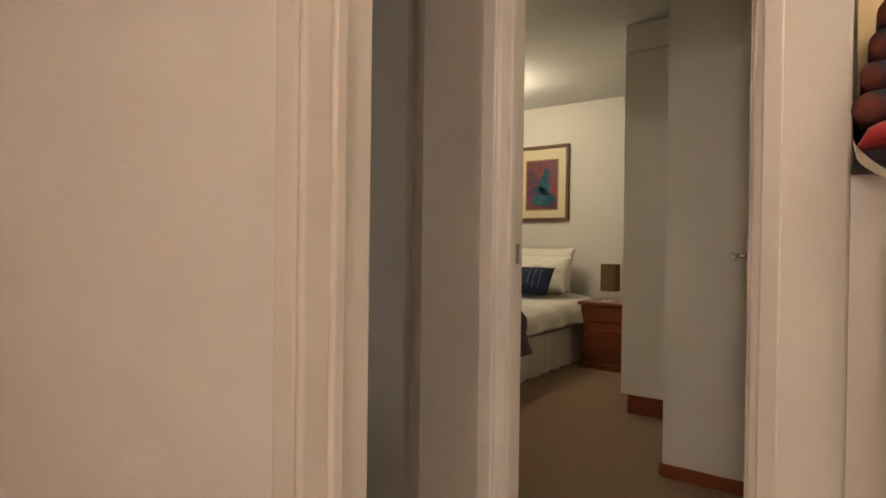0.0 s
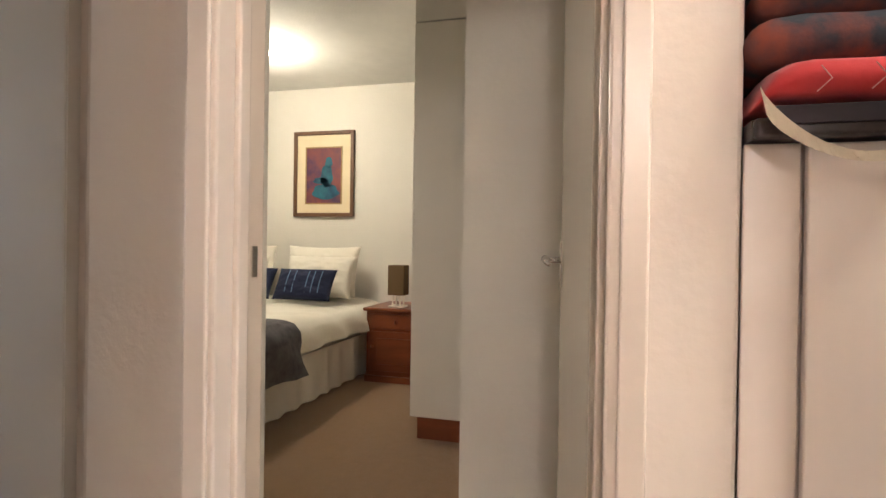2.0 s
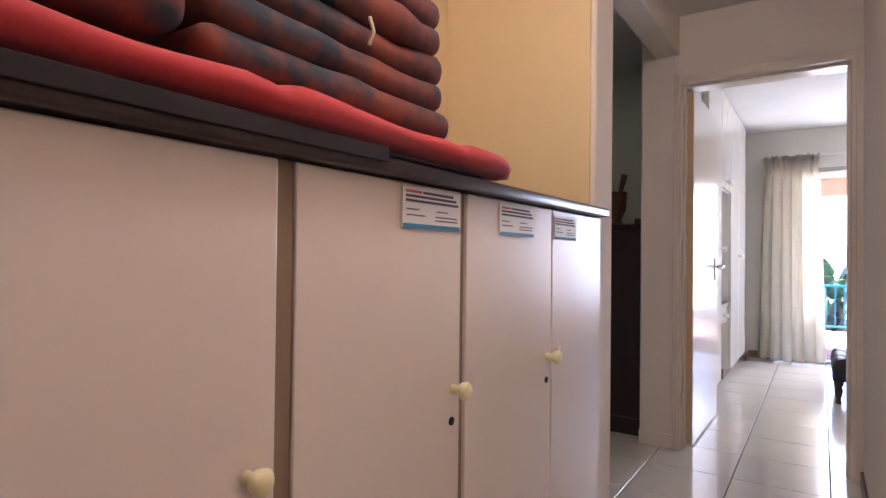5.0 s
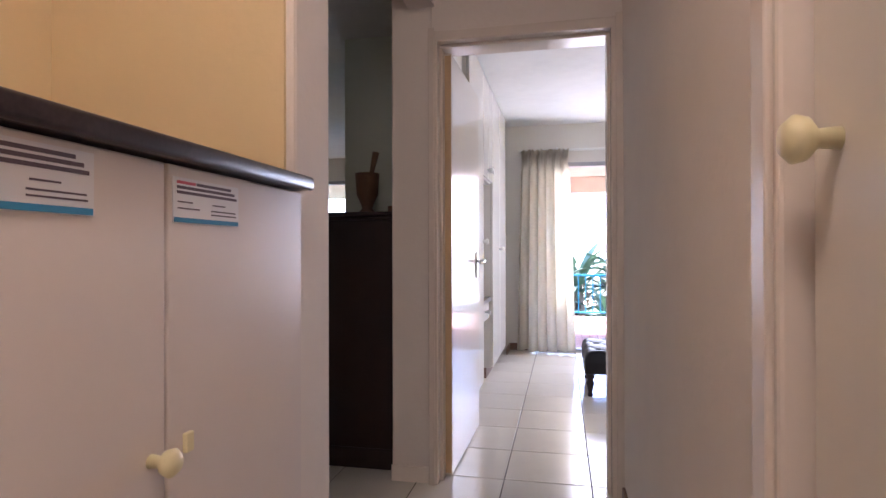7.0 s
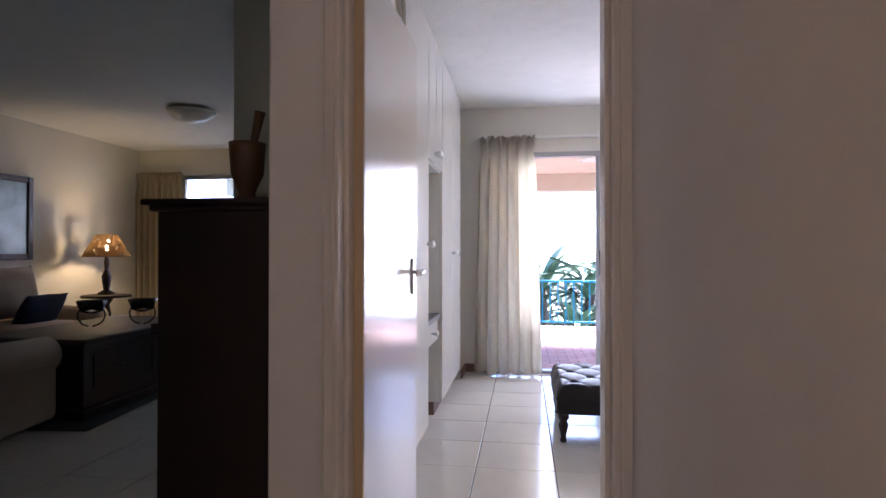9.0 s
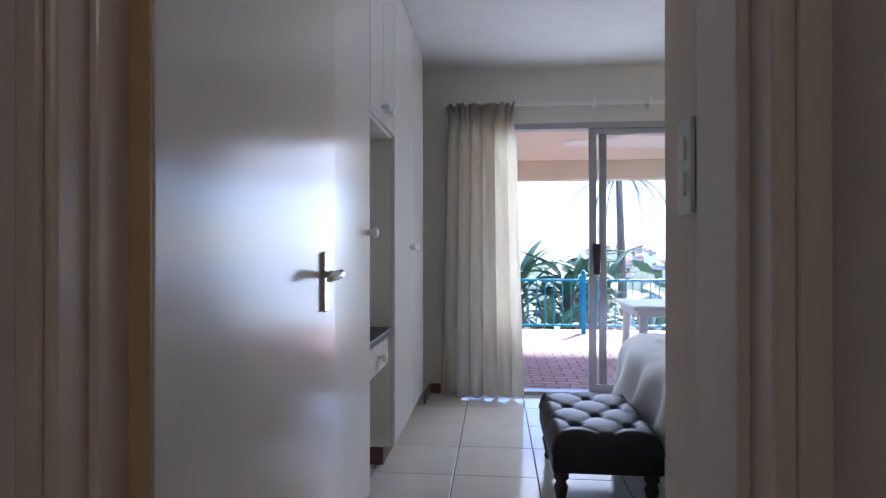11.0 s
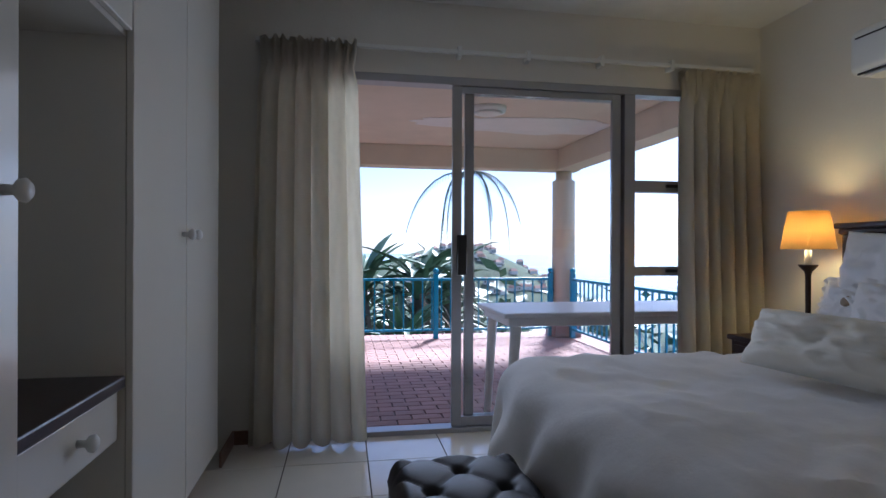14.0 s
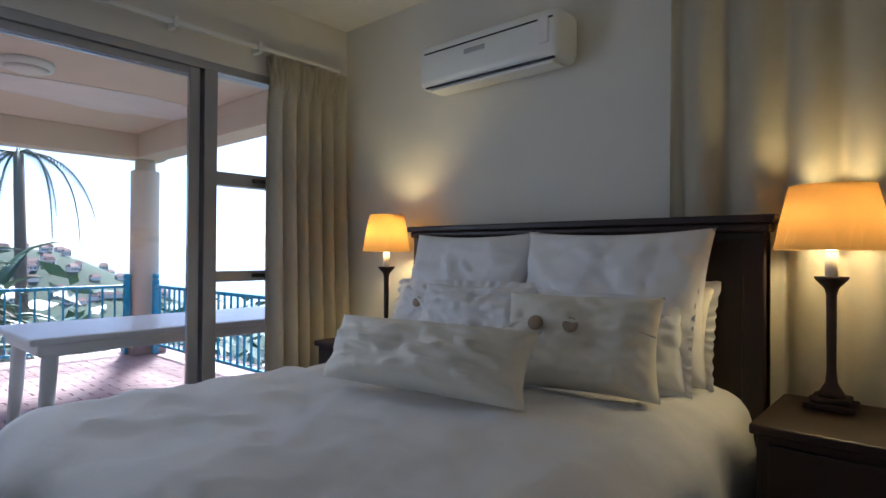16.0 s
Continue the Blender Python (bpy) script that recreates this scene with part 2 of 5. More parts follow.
CURTAIN = material("cream_curtain_cloth", (0.78, 0.73, 0.61), 0.9, through_light=0.25, grain=0.06, scale=20, bump=0.15, bump_scale=200, sheen=0.15)
GOLD_CURTAIN = material("beige_curtain_cloth", (0.56, 0.47, 0.32), 0.9, grain=0.08, scale=20, bump=0.15, bump_scale=200)
LEATHER = material("black_tufted_leather", (0.007, 0.006, 0.008), 0.45, grain=0.3, scale=40, bump=0.1, bump_scale=160, spec=0.3)
NAVY = material("navy_cloth", (0.012, 0.018, 0.055), 0.9, grain=0.2, scale=60, bump=0.2, bump_scale=200)
STRIPE = material("pale_blue_cloth", (0.12, 0.2, 0.32), 0.9, grain=0.2, scale=60)
RED = material("red_cushion_cloth", (0.52, 0.028, 0.03), 0.85, grain=0.12, scale=12, bump=0.2, bump_scale=60, sheen=0.2)
PALE_THREAD = material("pale_print", (0.52, 0.28, 0.24), 0.9)
PATTERN = material("rust_patterned_cloth", (0.21, 0.045, 0.024), 0.85, scale=20, span=(0.15, 0.34), stain=(0.022, 0.030, 0.042), bump=0.2, bump_scale=90)
BEIGE = material("beige_webbing", (0.62, 0.52, 0.38), 0.9, grain=0.12, scale=60, bump=0.2, bump_scale=200)
SLATE = material("dark_plum_cloth", (0.022, 0.014, 0.018), 0.9, grain=0.2, scale=60)
THROW = material("grey_patterned_throw", (0.16, 0.15, 0.155), 0.95, scale=22, stain=(0.065, 0.06, 0.07), bump=0.3, bump_scale=90)
SOFA = material("beige_upholstery", (0.36, 0.27, 0.19), 0.95, grain=0.12, scale=14, bump=0.25, bump_scale=120, sheen=0.2)
RUG = material("grey_green_rug", (0.055, 0.065, 0.065), 0.95, grain=0.3, scale=60, bump=0.4, bump_scale=200)
PAPER = material("white_paper", (0.78, 0.74, 0.72), 0.5)
INK = material("dark_ink", (0.11, 0.07, 0.08), 0.6)
REDINK = material("red_ink", (0.6, 0.09, 0.12), 0.6)
BLUEINK = material("blue_ink", (0.03, 0.22, 0.40), 0.6)
GILT = material("gilt_wood", (0.35, 0.22, 0.08), 0.4, grain=0.2, scale=30)
MOUNT = material("cream_mount_board", (0.72, 0.62, 0.42), 0.8)
ART_RED = material("muted_red_paint", (0.22, 0.06, 0.045), 0.5, scale=14, stain=(0.07, 0.03, 0.08))
ART_TEAL = material("teal_paint", (0.02, 0.14, 0.19), 0.5, scale=20, stain=(0.01, 0.05, 0.10))
ART_BLUE = material("pale_blue_print", (0.42, 0.56, 0.62), 0.3, scale=5, stain=(0.12, 0.2, 0.22))
CARVED = material("carved_brown_wood", (0.16, 0.075, 0.032), 0.45, grain=0.4, scale=30, stretch=(1, 1, 0.3), bump=0.1, bump_scale=60)
BLUE = material("blue_railing_paint", (0.01, 0.28, 0.46), 0.35, grain=0.12, scale=10)
PAVER = material("red_brown_paver", (0.37, 0.21, 0.185), 0.65, grain=0.2, scale=14, bump=0.2, bump_scale=60, random_value=0.14)
BALC = material("buff_balcony_plaster", (0.67, 0.58, 0.46), 0.85, grain=0.1, scale=4, bump=0.3, bump_scale=40)
PEEL = material("white_bare_plaster", (0.74, 0.73, 0.70), 0.9, grain=0.08, scale=8, bump=0.2, bump_scale=30)
GREENLEAF = material("blue_green_leaf", (0.12, 0.21, 0.13), 0.45, grain=0.4, scale=9)
DRYLEAF = material("dry_brown_leaf", (0.27, 0.21, 0.15), 0.8, grain=0.4, scale=12)
PALMLEAF = material("grey_green_frond", (0.10, 0.13, 0.09), 0.6, grain=0.4, scale=12)
TRUNK = material("palm_trunk_bark", (0.17, 0.13, 0.095), 0.9, grain=0.4, scale=18, bump=0.6, bump_scale=30)
HILL = material("far_bush", (0.07, 0.11, 0.065), 0.95, grain=0.5, scale=0.25)
HOUSE_WALL = material("far_white_wall", (0.66, 0.62, 0.57), 0.8)
HOUSE_ROOF = material("far_tile_roof", (0.26, 0.15, 0.12), 0.8)
DARKGLASS = material("far_dark_pane", (0.06, 0.07, 0.08), 0.2)
SEA = material("hazy_sea", (0.20, 0.30, 0.36), 0.25, grain=0.2, scale=0.05)
LAWN = material("garden_ground", (0.10, 0.12, 0.06), 0.95, grain=0.5, scale=1.0, bump=0.5, bump_scale=8)
SHADE = shade_material("ochre_shade_cloth", (0.58, 0.39, 0.15), 0.13)
BROWN_SHADE = shade_material("brown_shade_cloth", (0.16, 0.10, 0.045), 0.14)
BULB = emitter("warm_bulb", (1.0, 0.72, 0.36), 9)
WARM_DIFFUSER = emitter("warm_ceiling_diffuser", (1.0, 0.86, 0.62), 1.2)
FROST = material("frosted_glass_bowl", (0.70, 0.68, 0.62), 0.35)
GLASS = glass_material("clear_glass")
BOWL_GLASS = glass_material("pale_bowl_glass", (0.85, 0.93, 0.95))
IRON = material("black_iron", (0.02, 0.018, 0.016), 0.5, metal=0.6)

# ---- structure ----
CZ = 2.44          # ceiling height
T = 0.11           # wall thickness


def wall(name, x0, x1, y0, y1, z0=0.0, z1=CZ + 0.04, mat=None, label="", bevel=0.0):
    return solid(name, box(x0, x1, y0, y1, z0, z1, bevel), mat or WALL, label or "cream painted plaster wall", "wall", kind="structure")


# hall, its cupboard alcove and the entry space
wall("wall_hall_pier", -2.96, -1.826, -0.31, -0.143, bevel=0.008)
wall("wall_hall_corner", -1.94, -1.826, -1.36, -1.085, bevel=0.006)
wall("lintel_door_2", -1.94, -1.826, -1.085, -0.31, 2.06, CZ + 0.04)
wall("wall_alcove_back", -2.60, -2.46, -0.143, 2.21, mat=YELLOW, label="warm yellow painted alcove wall")
wall("wall_hall_post", -2.46, -1.825, 2.037, 2.235, bevel=0.012, label="cream rough plastered wall end beside the cupboards")
wall("wall_alcove_lining", -2.459, -1.845, 2.025, 2.036, 1.243, CZ + 0.04, mat=YELLOW, label="warm yellow painted alcove wall")
wall("lintel_living_opening", -1.95, -1.825, 2.235, 3.45, 2.22, CZ + 0.04)
wall("wall_bedroom_door_pier", -2.035, -1.838, 3.45, 3.63, bevel=0.01)
wall("lintel_bedroom_door", -1.838, -0.985, 3.45, 3.63, 2.10, CZ + 0.04)
wall("wall_bedroom_entry", -0.985, -0.10, 3.45, 3.975, bevel=0.006, label="pale painted wall end at the bedroom door")
wall("wall_hall_east", -0.985, -0.88, 1.60, 3.45)
wall("wall_hall_east_south", -0.985, -0.88, 0.04, 0.80)
wall("lintel_hall_cupboard", -0.985, -0.88, 0.80, 1.60, 2.10, CZ + 0.04)
wall("lintel_entry_door", -0.985, -0.88, -0.84, 0.04, 2.10, CZ + 0.04)
wall("wall_entry_south", -0.985, -0.88, -4.8, -0.84, bevel=0.004)
wall("lintel_door_1", -1.94, -0.985, -1.49, -1.36, 2.10, CZ + 0.04)
wall("wall_door_1_side", -1.12, -0.985, -1.49, -1.36)
wall("wall_entry_east", 2.2, 2.3, -4.8, 3.50)
wall("wall_entry_north", -0.88, 2.2, 0.9, 1.0)
wall("wall_entry_back", -0.88, 2.2, -2.6, -2.5)
wall("ceiling_entry", -0.88, 2.3, -2.6, -1.49, CZ, CZ + 0.1, CEIL, "white stippled plaster ceiling")
solid("floor_entry", box(-0.88, 2.3, -2.6, -1.44, -0.1, -0.004), GROUT, "dark floor of the entry space", "floor", kind="structure")
wall("ceiling_hall", -2.6, 2.3, -1.49, 3.63, CZ, CZ + 0.1, CEIL, "white stippled plaster ceiling")

# second bedroom, west
wall("wall_second_bedroom_west", -5.62, -5.49, -4.8, 0.6, mat=BED_WALL)
wall("wall_second_bedroom_south", -5.49, -2.1, -4.8, -4.7, mat=BED_WALL)
wall("wall_second_bedroom_east", -2.16, -2.05, -4.7, -1.49, mat=BED_WALL)
wall("wall_second_bedroom_corner", -2.05, -1.94, -1.49, -1.085, mat=BED_WALL)
wall("wall_shaft", -3.28, -2.965, -0.845, 0.6, mat=BED_WALL, label="pale plain wall beside the open bedroom door")
wall("wall_second_bedroom_north", -5.49, -3.28, 0.5, 0.6, mat=BED_WALL)
wall("ceiling_second_bedroom", -5.6, -1.94, -4.8, 0.6, CZ + 0.002, CZ + 0.1, CEIL, "white stippled plaster ceiling")
solid("floor_second_bedroom", box(-5.6, -1.90, -4.8, 0.6, -0.1, -0.002), CARPET, "brown short-pile carpet floor", "floor", kind="structure")
solid("baseboard_shaft", box(-2.964, -2.95, -0.845, -0.312, 0, 0.06, 0.003), REDWOOD, "dark red-brown wooden skirting", "skirting", kind="structure")
solid("baseboard_shaft_end", box(-3.28, -2.965, -0.86, -0.846, 0, 0.06, 0.003), REDWOOD, "dark red-brown wooden skirting", "skirting", kind="structure")

# third bedroom, south
wall("wall_third_bedroom_south", -1.99, -0.985, -4.9, -4.8, mat=BED_WALL)
wall("ceiling_third_bedroom", -1.99, -0.88, -4.8, -1.49, CZ, CZ + 0.1, CEIL, "white stippled plaster ceiling")
solid("floor_third_bedroom", box(-1.899, -0.88, -4.8, -1.44, -0.1, -0.003), CARPET, "brown short-pile carpet floor", "floor", kind="structure")

# main bedroom
EX = 1.34          # face of the headboard wall
wall("wall_bedroom_east", EX, EX + 0.2, 3.5, 7.11, mat=BED_WALL)
wall("wall_bedroom_south", -0.10, EX, 3.75, 3.975, mat=BED_WALL)
wall("wall_bedroom_west", -2.61, -2.50, 4.31, 7.30, mat=GREEN, label="pale green painted living-room wall")
wall("wall_bedroom_west_end", -2.50, -1.996, 4.31, 4.42, mat=GREEN, label="pale green painted living-room wall")
wall("wall_bedroom_west_low", -1.995, -1.865, 3.63, 4.425, mat=BED_WALL)
wall("wall_bedroom_north_left", -2.50, -1.62, 7.11, 7.30, mat=BED_WALL)
wall("wall_bedroom_north_right", 0.98, EX + 0.2, 7.11, 7.30, mat=BED_WALL)
wall("lintel_slider", -1.62, 0.98, 7.11, 7.30, 2.03, CZ + 0.04, mat=BED_WALL)
wall("ceiling_bedroom", -2.61, EX + 0.2, 3.63, 7.30, CZ + 0.003, CZ + 0.1, CEIL, "white stippled plaster ceiling")

# living room
wall("wall_living_west", -6.45, -6.3, 0.6, 8.9, mat=BED_WALL)
wall("wall_living_south", -6.3, -2.36, 0.6, 0.7, mat=BED_WALL)
wall("wall_living_north_left", -6.3, -5.75, 8.7, 8.9, mat=BED_WALL)
wall("wall_living_north_right", -3.2, -2.55, 8.7, 8.9, mat=BED_WALL)
wall("wall_living_north_sill", -5.75, -3.2, 8.7, 8.9, 0, 0.95, mat=BED_WALL)
wall("wall_living_north_lintel", -5.75, -3.2, 8.7, 8.9, 2.12, CZ + 0.04, mat=BED_WALL)
wall("wall_living_east", -2.61, -2.50, 7.30, 8.9, mat=BED_WALL)
wall("ceiling_living", -6.45, -1.95, 0.6, 8.9, CZ + 0.006, CZ + 0.1, CEIL, "white stippled plaster ceiling")

# floors: a grout bed with the tiles laid on it further down
solid("floor", join(box(-2.46, 2.3, -1.44, 3.63, -0.1, -0.004), box(-6.45, -2.46, 0.6, 8.9, -0.1, -0.004), box(-2.46, EX + 0.2, 3.63, 7.2, -0.1, -0.004)), GROUT,
      "off-white ceramic tiled floor with dark grout", "floor", kind="structure")
FLOOR = bpy.data.objects["floor"]


# ---- doors and frames ----
def door_frame(name, x, y, rz, width, depth, label, lip=0.05):
    """A pressed steel frame: stepped jambs and head. Opening runs along local x from 0 to width, wall depth along +y."""
    t = thing(name, (x, y, 0), rz, label, "door frame", kind="structure")
    for nm, a, b in (("jamb", -lip, 0.0), ("jamb", width, width + 0.05)):
        s = 1 if a < 0 else -1
        bm = join(box(a, b, -0.022, depth + 0.022, 0, 2.10, 0.006), box(a - 0.012 if s > 0 else a + 0.02, b - 0.012 if s > 0 else b + 0.012, -0.032, -0.021, 0, 2.112, 0.004),
                  box(b - 0.001 if s > 0 else a - 0.014, b + 0.014 if s > 0 else a + 0.001, 0.03, depth - 0.05, 0, 2.035, 0.004))
        part("jamb", bm, FRAME_PAINT, t)
    part("head", join(box(-lip, width + 0.05, -0.023, depth + 0.023, 2.05, 2.098, 0.006), box(0, width, 0.03, depth - 0.05, 2.036, 2.051, 0.004)), FRAME_PAINT, t)
    return t


def lever_handle(parent, x, y, z, side, flip=1):
    """A long plate with a lever on one face of a leaf; side is the face's direction along y."""
    plate = part("handle_plate", box(x - 0.021, x + 0.021, y, y + side * 0.009, z - 0.095, z + 0.058, 0.004, 3), CHROME, parent, "worn chrome handle plate")
    part("lever", join(tube([(x, y, z), (x, y + side * 0.045, z)], 0.0095, 10),
                       tube([(x, y + side * 0.045, z), (x - flip * 0.03, y + side * 0.052, z + 0.003), (x - flip * 0.065, y + side * 0.048, z - 0.004), (x - flip * 0.095, y + side * 0.042, z - 0.010)], [0.011, 0.012, 0.010, 0.006], 10)),
         CHROME, plate, "chrome lever", True)
    part("keyhole", box(x - 0.004, x + 0.004, y + side * 0.007, y + side * 0.0095, z - 0.085, z - 0.062, 0.001), BLACK, plate)


def door_leaf(name, hinge, rz, width, label, edge=GLOSS, backset=0.06):
    """A flush leaf from its hinge along local x."""
    t = thing(name, (hinge[0], hinge[1], 0.008), rz, label, "door", kind="structure")
    part("leaf", box(0.002, width, -0.02, 0.02, 0, 2.02, 0.003), GLOSS, t)
    part("hinge_edge", box(-0.003, 0.0015, -0.018, 0.018, 0.01, 2.01, 0.001), edge, t, "ochre painted hinge edge" if edge is LEAF_EDGE else "")
    lever_handle(t, width - backset, 0.02, 1.01, 1, 1)
    lever_handle(t, width - backset, -0.02, 1.01, -1, 1)
    for z in (0.25, 1.75):
        part("hinge", tube([(-0.004, 0.022, z - 0.05), (-0.004, 0.022, z + 0.05)], 0.006, 8), FRAME_PAINT, t)
    return t


door_frame("door_frame_bedroom", -1.808, 3.45, 0, 0.773, 0.18, "cream enamelled steel door frame with stepped edges", 0.03)
door_leaf("door_bedroom", (-1.782, 3.54), 89.0, 0.80, "cream glossy flush door, standing wide open", LEAF_EDGE, 0.095)
door_frame("door_frame_second_bedroom", -1.826, -1.035, 90, 0.70, 0.115, "cream enamelled steel door frame with stepped edges")
door_leaf("door_second_bedroom", (-1.945, -0.34), 188.0, 0.735, "pale flush door, standing wide open against the wall")
solid("strike_plate", box(-1.935, -1.917, -1.034, -1.0315, 0.985, 1.05, 0.001), CHROME, "worn metal strike plate on the door frame", "strike plate")
door_frame("door_frame_third_bedroom", -1.12, -1.36, 180, 0.785, 0.13, "cream enamelled steel door frame with stepped edges")
door_leaf("door_third_bedroom", (-1.895, -1.475), 263.5, 0.735, "cream glossy flush door, standing open into a bedroom")
door_frame("door_frame_entry", -0.88, -0.815, 90, 0.83, 0.105, "cream enamelled steel door frame with stepped edges")
door_frame("door_frame_hall_east", -0.985, 1.57, 270, 0.75, 0.105, "cream enamelled steel door frame with stepped edges")
t = thing("door_hall_east", (-0.975, 0.83, 0.01), 0, "cream closed door with a cream knob", "door", kind="structure")
part("leaf", box(0, 0.035, 0, 0.73, 0, 2.02, 0.003), GLOSS, t)
part("knob", lathe([(0.012, 0), (0.010, 0.02), (0.022, 0.03), (0.025, 0.042), (0.016, 0.052)], 16), CREAM_PLASTIC, t, "", True).matrix_basis = pose(0, 0.67, 1.18, 0, -90, 0)

# skirting
for nm, b in (("baseboard_pier", (-2.035, -1.845, 3.436, 3.449)), ("baseboard_hall_east", (-0.999, -0.986, 1.70, 3.39)), ("baseboard_bedroom_north", (-1.82, -1.62, 7.096, 7.109)),
              ("baseboard_bedroom_west", (-1.82, -1.807, 6.78, 7.095)), ("baseboard_bedroom_entry", (-0.999, -0.986, 3.66, 3.975))):
    hall = "pier" in nm
    solid(nm, box(b[0], b[1], b[2], b[3], 0, 0.075, 0.003), WALL if hall else SKIRT, "pale tile skirting" if hall else "dark brown tile skirting", "skirting", kind="structure")


# ---- slider ----
SY = 7.16
t = thing("window_slider", (0, SY, 0), 0, "grey aluminium sliding glass door with a side window, partly open", "sliding door", kind="structure")
part("window_frame", join(box(-1.62, 0.98, -0.05, 0.05, 1.985, 2.03, 0.004), box(-1.62, 0.98, -0.05, 0.05, -0.02, 0.028, 0.004), box(-1.62, -1.575, -0.05, 0.05, 0.028, 1.985, 0.004),
                          box(0.94, 0.98, -0.05, 0.05, 0.028, 1.985, 0.004), box(0.425, 0.495, -0.052, 0.052, 0.028, 1.985, 0.004)), ALU, t)
for x0, x1, yy in ((-0.625, 0.41, -0.018), (-0.545, 0.455, 0.02)):
    p = part("sash", join(box(x0, x0 + 0.055, yy - 0.015, yy + 0.015, 0.03, 1.985, 0.003), box(x1 - 0.055, x1, yy - 0.015, yy + 0.015, 0.03, 1.985, 0.003),
                          box(x0 + 0.055, x1 - 0.055, yy - 0.014, yy + 0.014, 0.03, 0.085, 0.003), box(x0 + 0.055, x1 - 0.055, yy - 0.014, yy + 0.014, 1.945, 1.985, 0.003)), ALU, t)
    g = part("pane", box(x0 + 0.056, x1 - 0.056, yy - 0.002, yy + 0.002, 0.086, 1.944), GLASS, p)
    g.visible_shadow = False
part("lock", box(-0.60, -0.545, -0.06, -0.033, 0.90, 1.13, 0.006), BLACK, t, "black plastic door lock")
part("transom", join(box(0.496, 0.94, -0.04, 0.04, 1.40, 1.47, 0.004), box(0.496, 0.94, -0.04, 0.04, 0.89, 0.945, 0.004)), ALU, t)
for z0, z1 in ((0.03, 0.89), (0.945, 1.40), (1.47, 1.985)):
    g = part("pane", box(0.497, 0.939, -0.003, 0.003, z0, z1), GLASS, t)
    g.visible_shadow = False
for z in (0.918, 1.435):
    part("window_stay", box(0.70, 0.84, -0.062, -0.041, z - 0.008, z + 0.012, 0.003), BLACK, t)
solid("window_sill", box(-1.62, 0.98, 7.11, 7.30, -0.10, -0.021), BALC, "plaster door threshold", "threshold", kind="structure")


# ---- main bedroom ----
def wardrobe():
    X, zt = -1.82, CZ
    t = thing("wardrobe", (0, 0, 0), 0, "white enamelled built-in wardrobe wall with a dressing niche", "wardrobe")
    for y0, y1, z0 in ((4.43, 5.088, 0.09), (5.652, 6.76, 0.09), (5.09, 5.65, 1.64)):
        part("carcass", box(-2.49, X - 0.02, y0, y1, z0, zt - 0.004), WARD, t)
    part("niche_back", box(-2.49, -2.45, 5.09, 5.65, 0.09, 1.638), WARD, t)
    for y0, y1 in ((4.43, 5.09), (5.65, 6.76)):
        part("plinth", box(-2.49, X - 0.06, y0, y1, 0, 0.089), SKIRT, t, "dark brown recessed plinth")
    for y0, y1, z0, z1, ky, kz in ((4.44, 5.085, 0.10, 2.43, 5.035, 1.15), (5.655, 6.20, 0.10, 2.43, 6.155, 1.10), (6.21, 6.755, 0.10, 2.43, 6.25, 1.10),
                                   (5.095, 5.365, 1.655, 2.43, 5.33, 1.72), (5.375, 5.645, 1.655, 2.43, 5.41, 1.72)):
        d = part("wardrobe_door", box(X - 0.019, X, y0, y1, z0, z1, 0.003), WARD, t)
        part("knob", lathe([(0.010, 0), (0.009, 0.018), (0.019, 0.026), (0.022, 0.036), (0.014, 0.044)], 16), WHITE_PLASTIC, d, "white plastic knob", True).matrix_basis = pose(X, ky, kz, 0, 90, 0)
    part("dressing_top", box(-2.44, X - 0.015, 5.092, 5.648, 0.66, 0.695, 0.006), GRANITE, t, "dark granite-look dressing top")
    d = part("drawer", box(X - 0.35, X - 0.03, 5.11, 5.63, 0.52, 0.655, 0.004), WARD, t)
    part("knob", lathe([(0.010, 0), (0.009, 0.018), (0.019, 0.026), (0.022, 0.036), (0.014, 0.044)], 16), WHITE_PLASTIC, d, "white plastic knob", True).matrix_basis = pose(X - 0.03, 5.39, 0.59, 0, 90, 0)


wardrobe()


def curtain(name, x, y, z, rz, width, height, folds, depth, mat, label, seed, flare=0.05):
    t = thing(name, (x, y, z), rz, label, "curtain")
    part("cloth", curtain_sheet(width, height, folds, depth, seed, flare), mat, t, "", True)
    return t


curtain("curtain", -1.68, 7.02, 0.015, 0, 0.50, 2.145, 6, 0.055, CURTAIN, "cream cotton curtain with gathered heading, drawn aside", 3, 0.22)
curtain("curtain", 0.745, 7.03, 0.03, 0, 0.53, 2.10, 6, 0.05, CURTAIN, "cream cotton curtain with gathered heading, beside the window", 5)
curtain("curtain", EX - 0.06, 5.06, 0.03, 270, 1.0, 2.36, 6, 0.044, CURTAIN, "cream full-length curtain hanging behind the bed lamp", 8)
t = thing("curtain_rail", (0, 7.06, 2.155), 0, "white curtain track on brackets above the sliding door", "curtain rail")
part("rail", box(-1.70, 1.25, -0.012, 0.012, -0.01, 0.012, 0.003), WHITE_PLASTIC, t)
for x in (-1.3, -0.6, -0.2, 0.25, 0.7):
    part("bracket", box(x - 0.012, x + 0.012, -0.02, 0.05, -0.03, 0.03, 0.004), WHITE_PLASTIC, t)


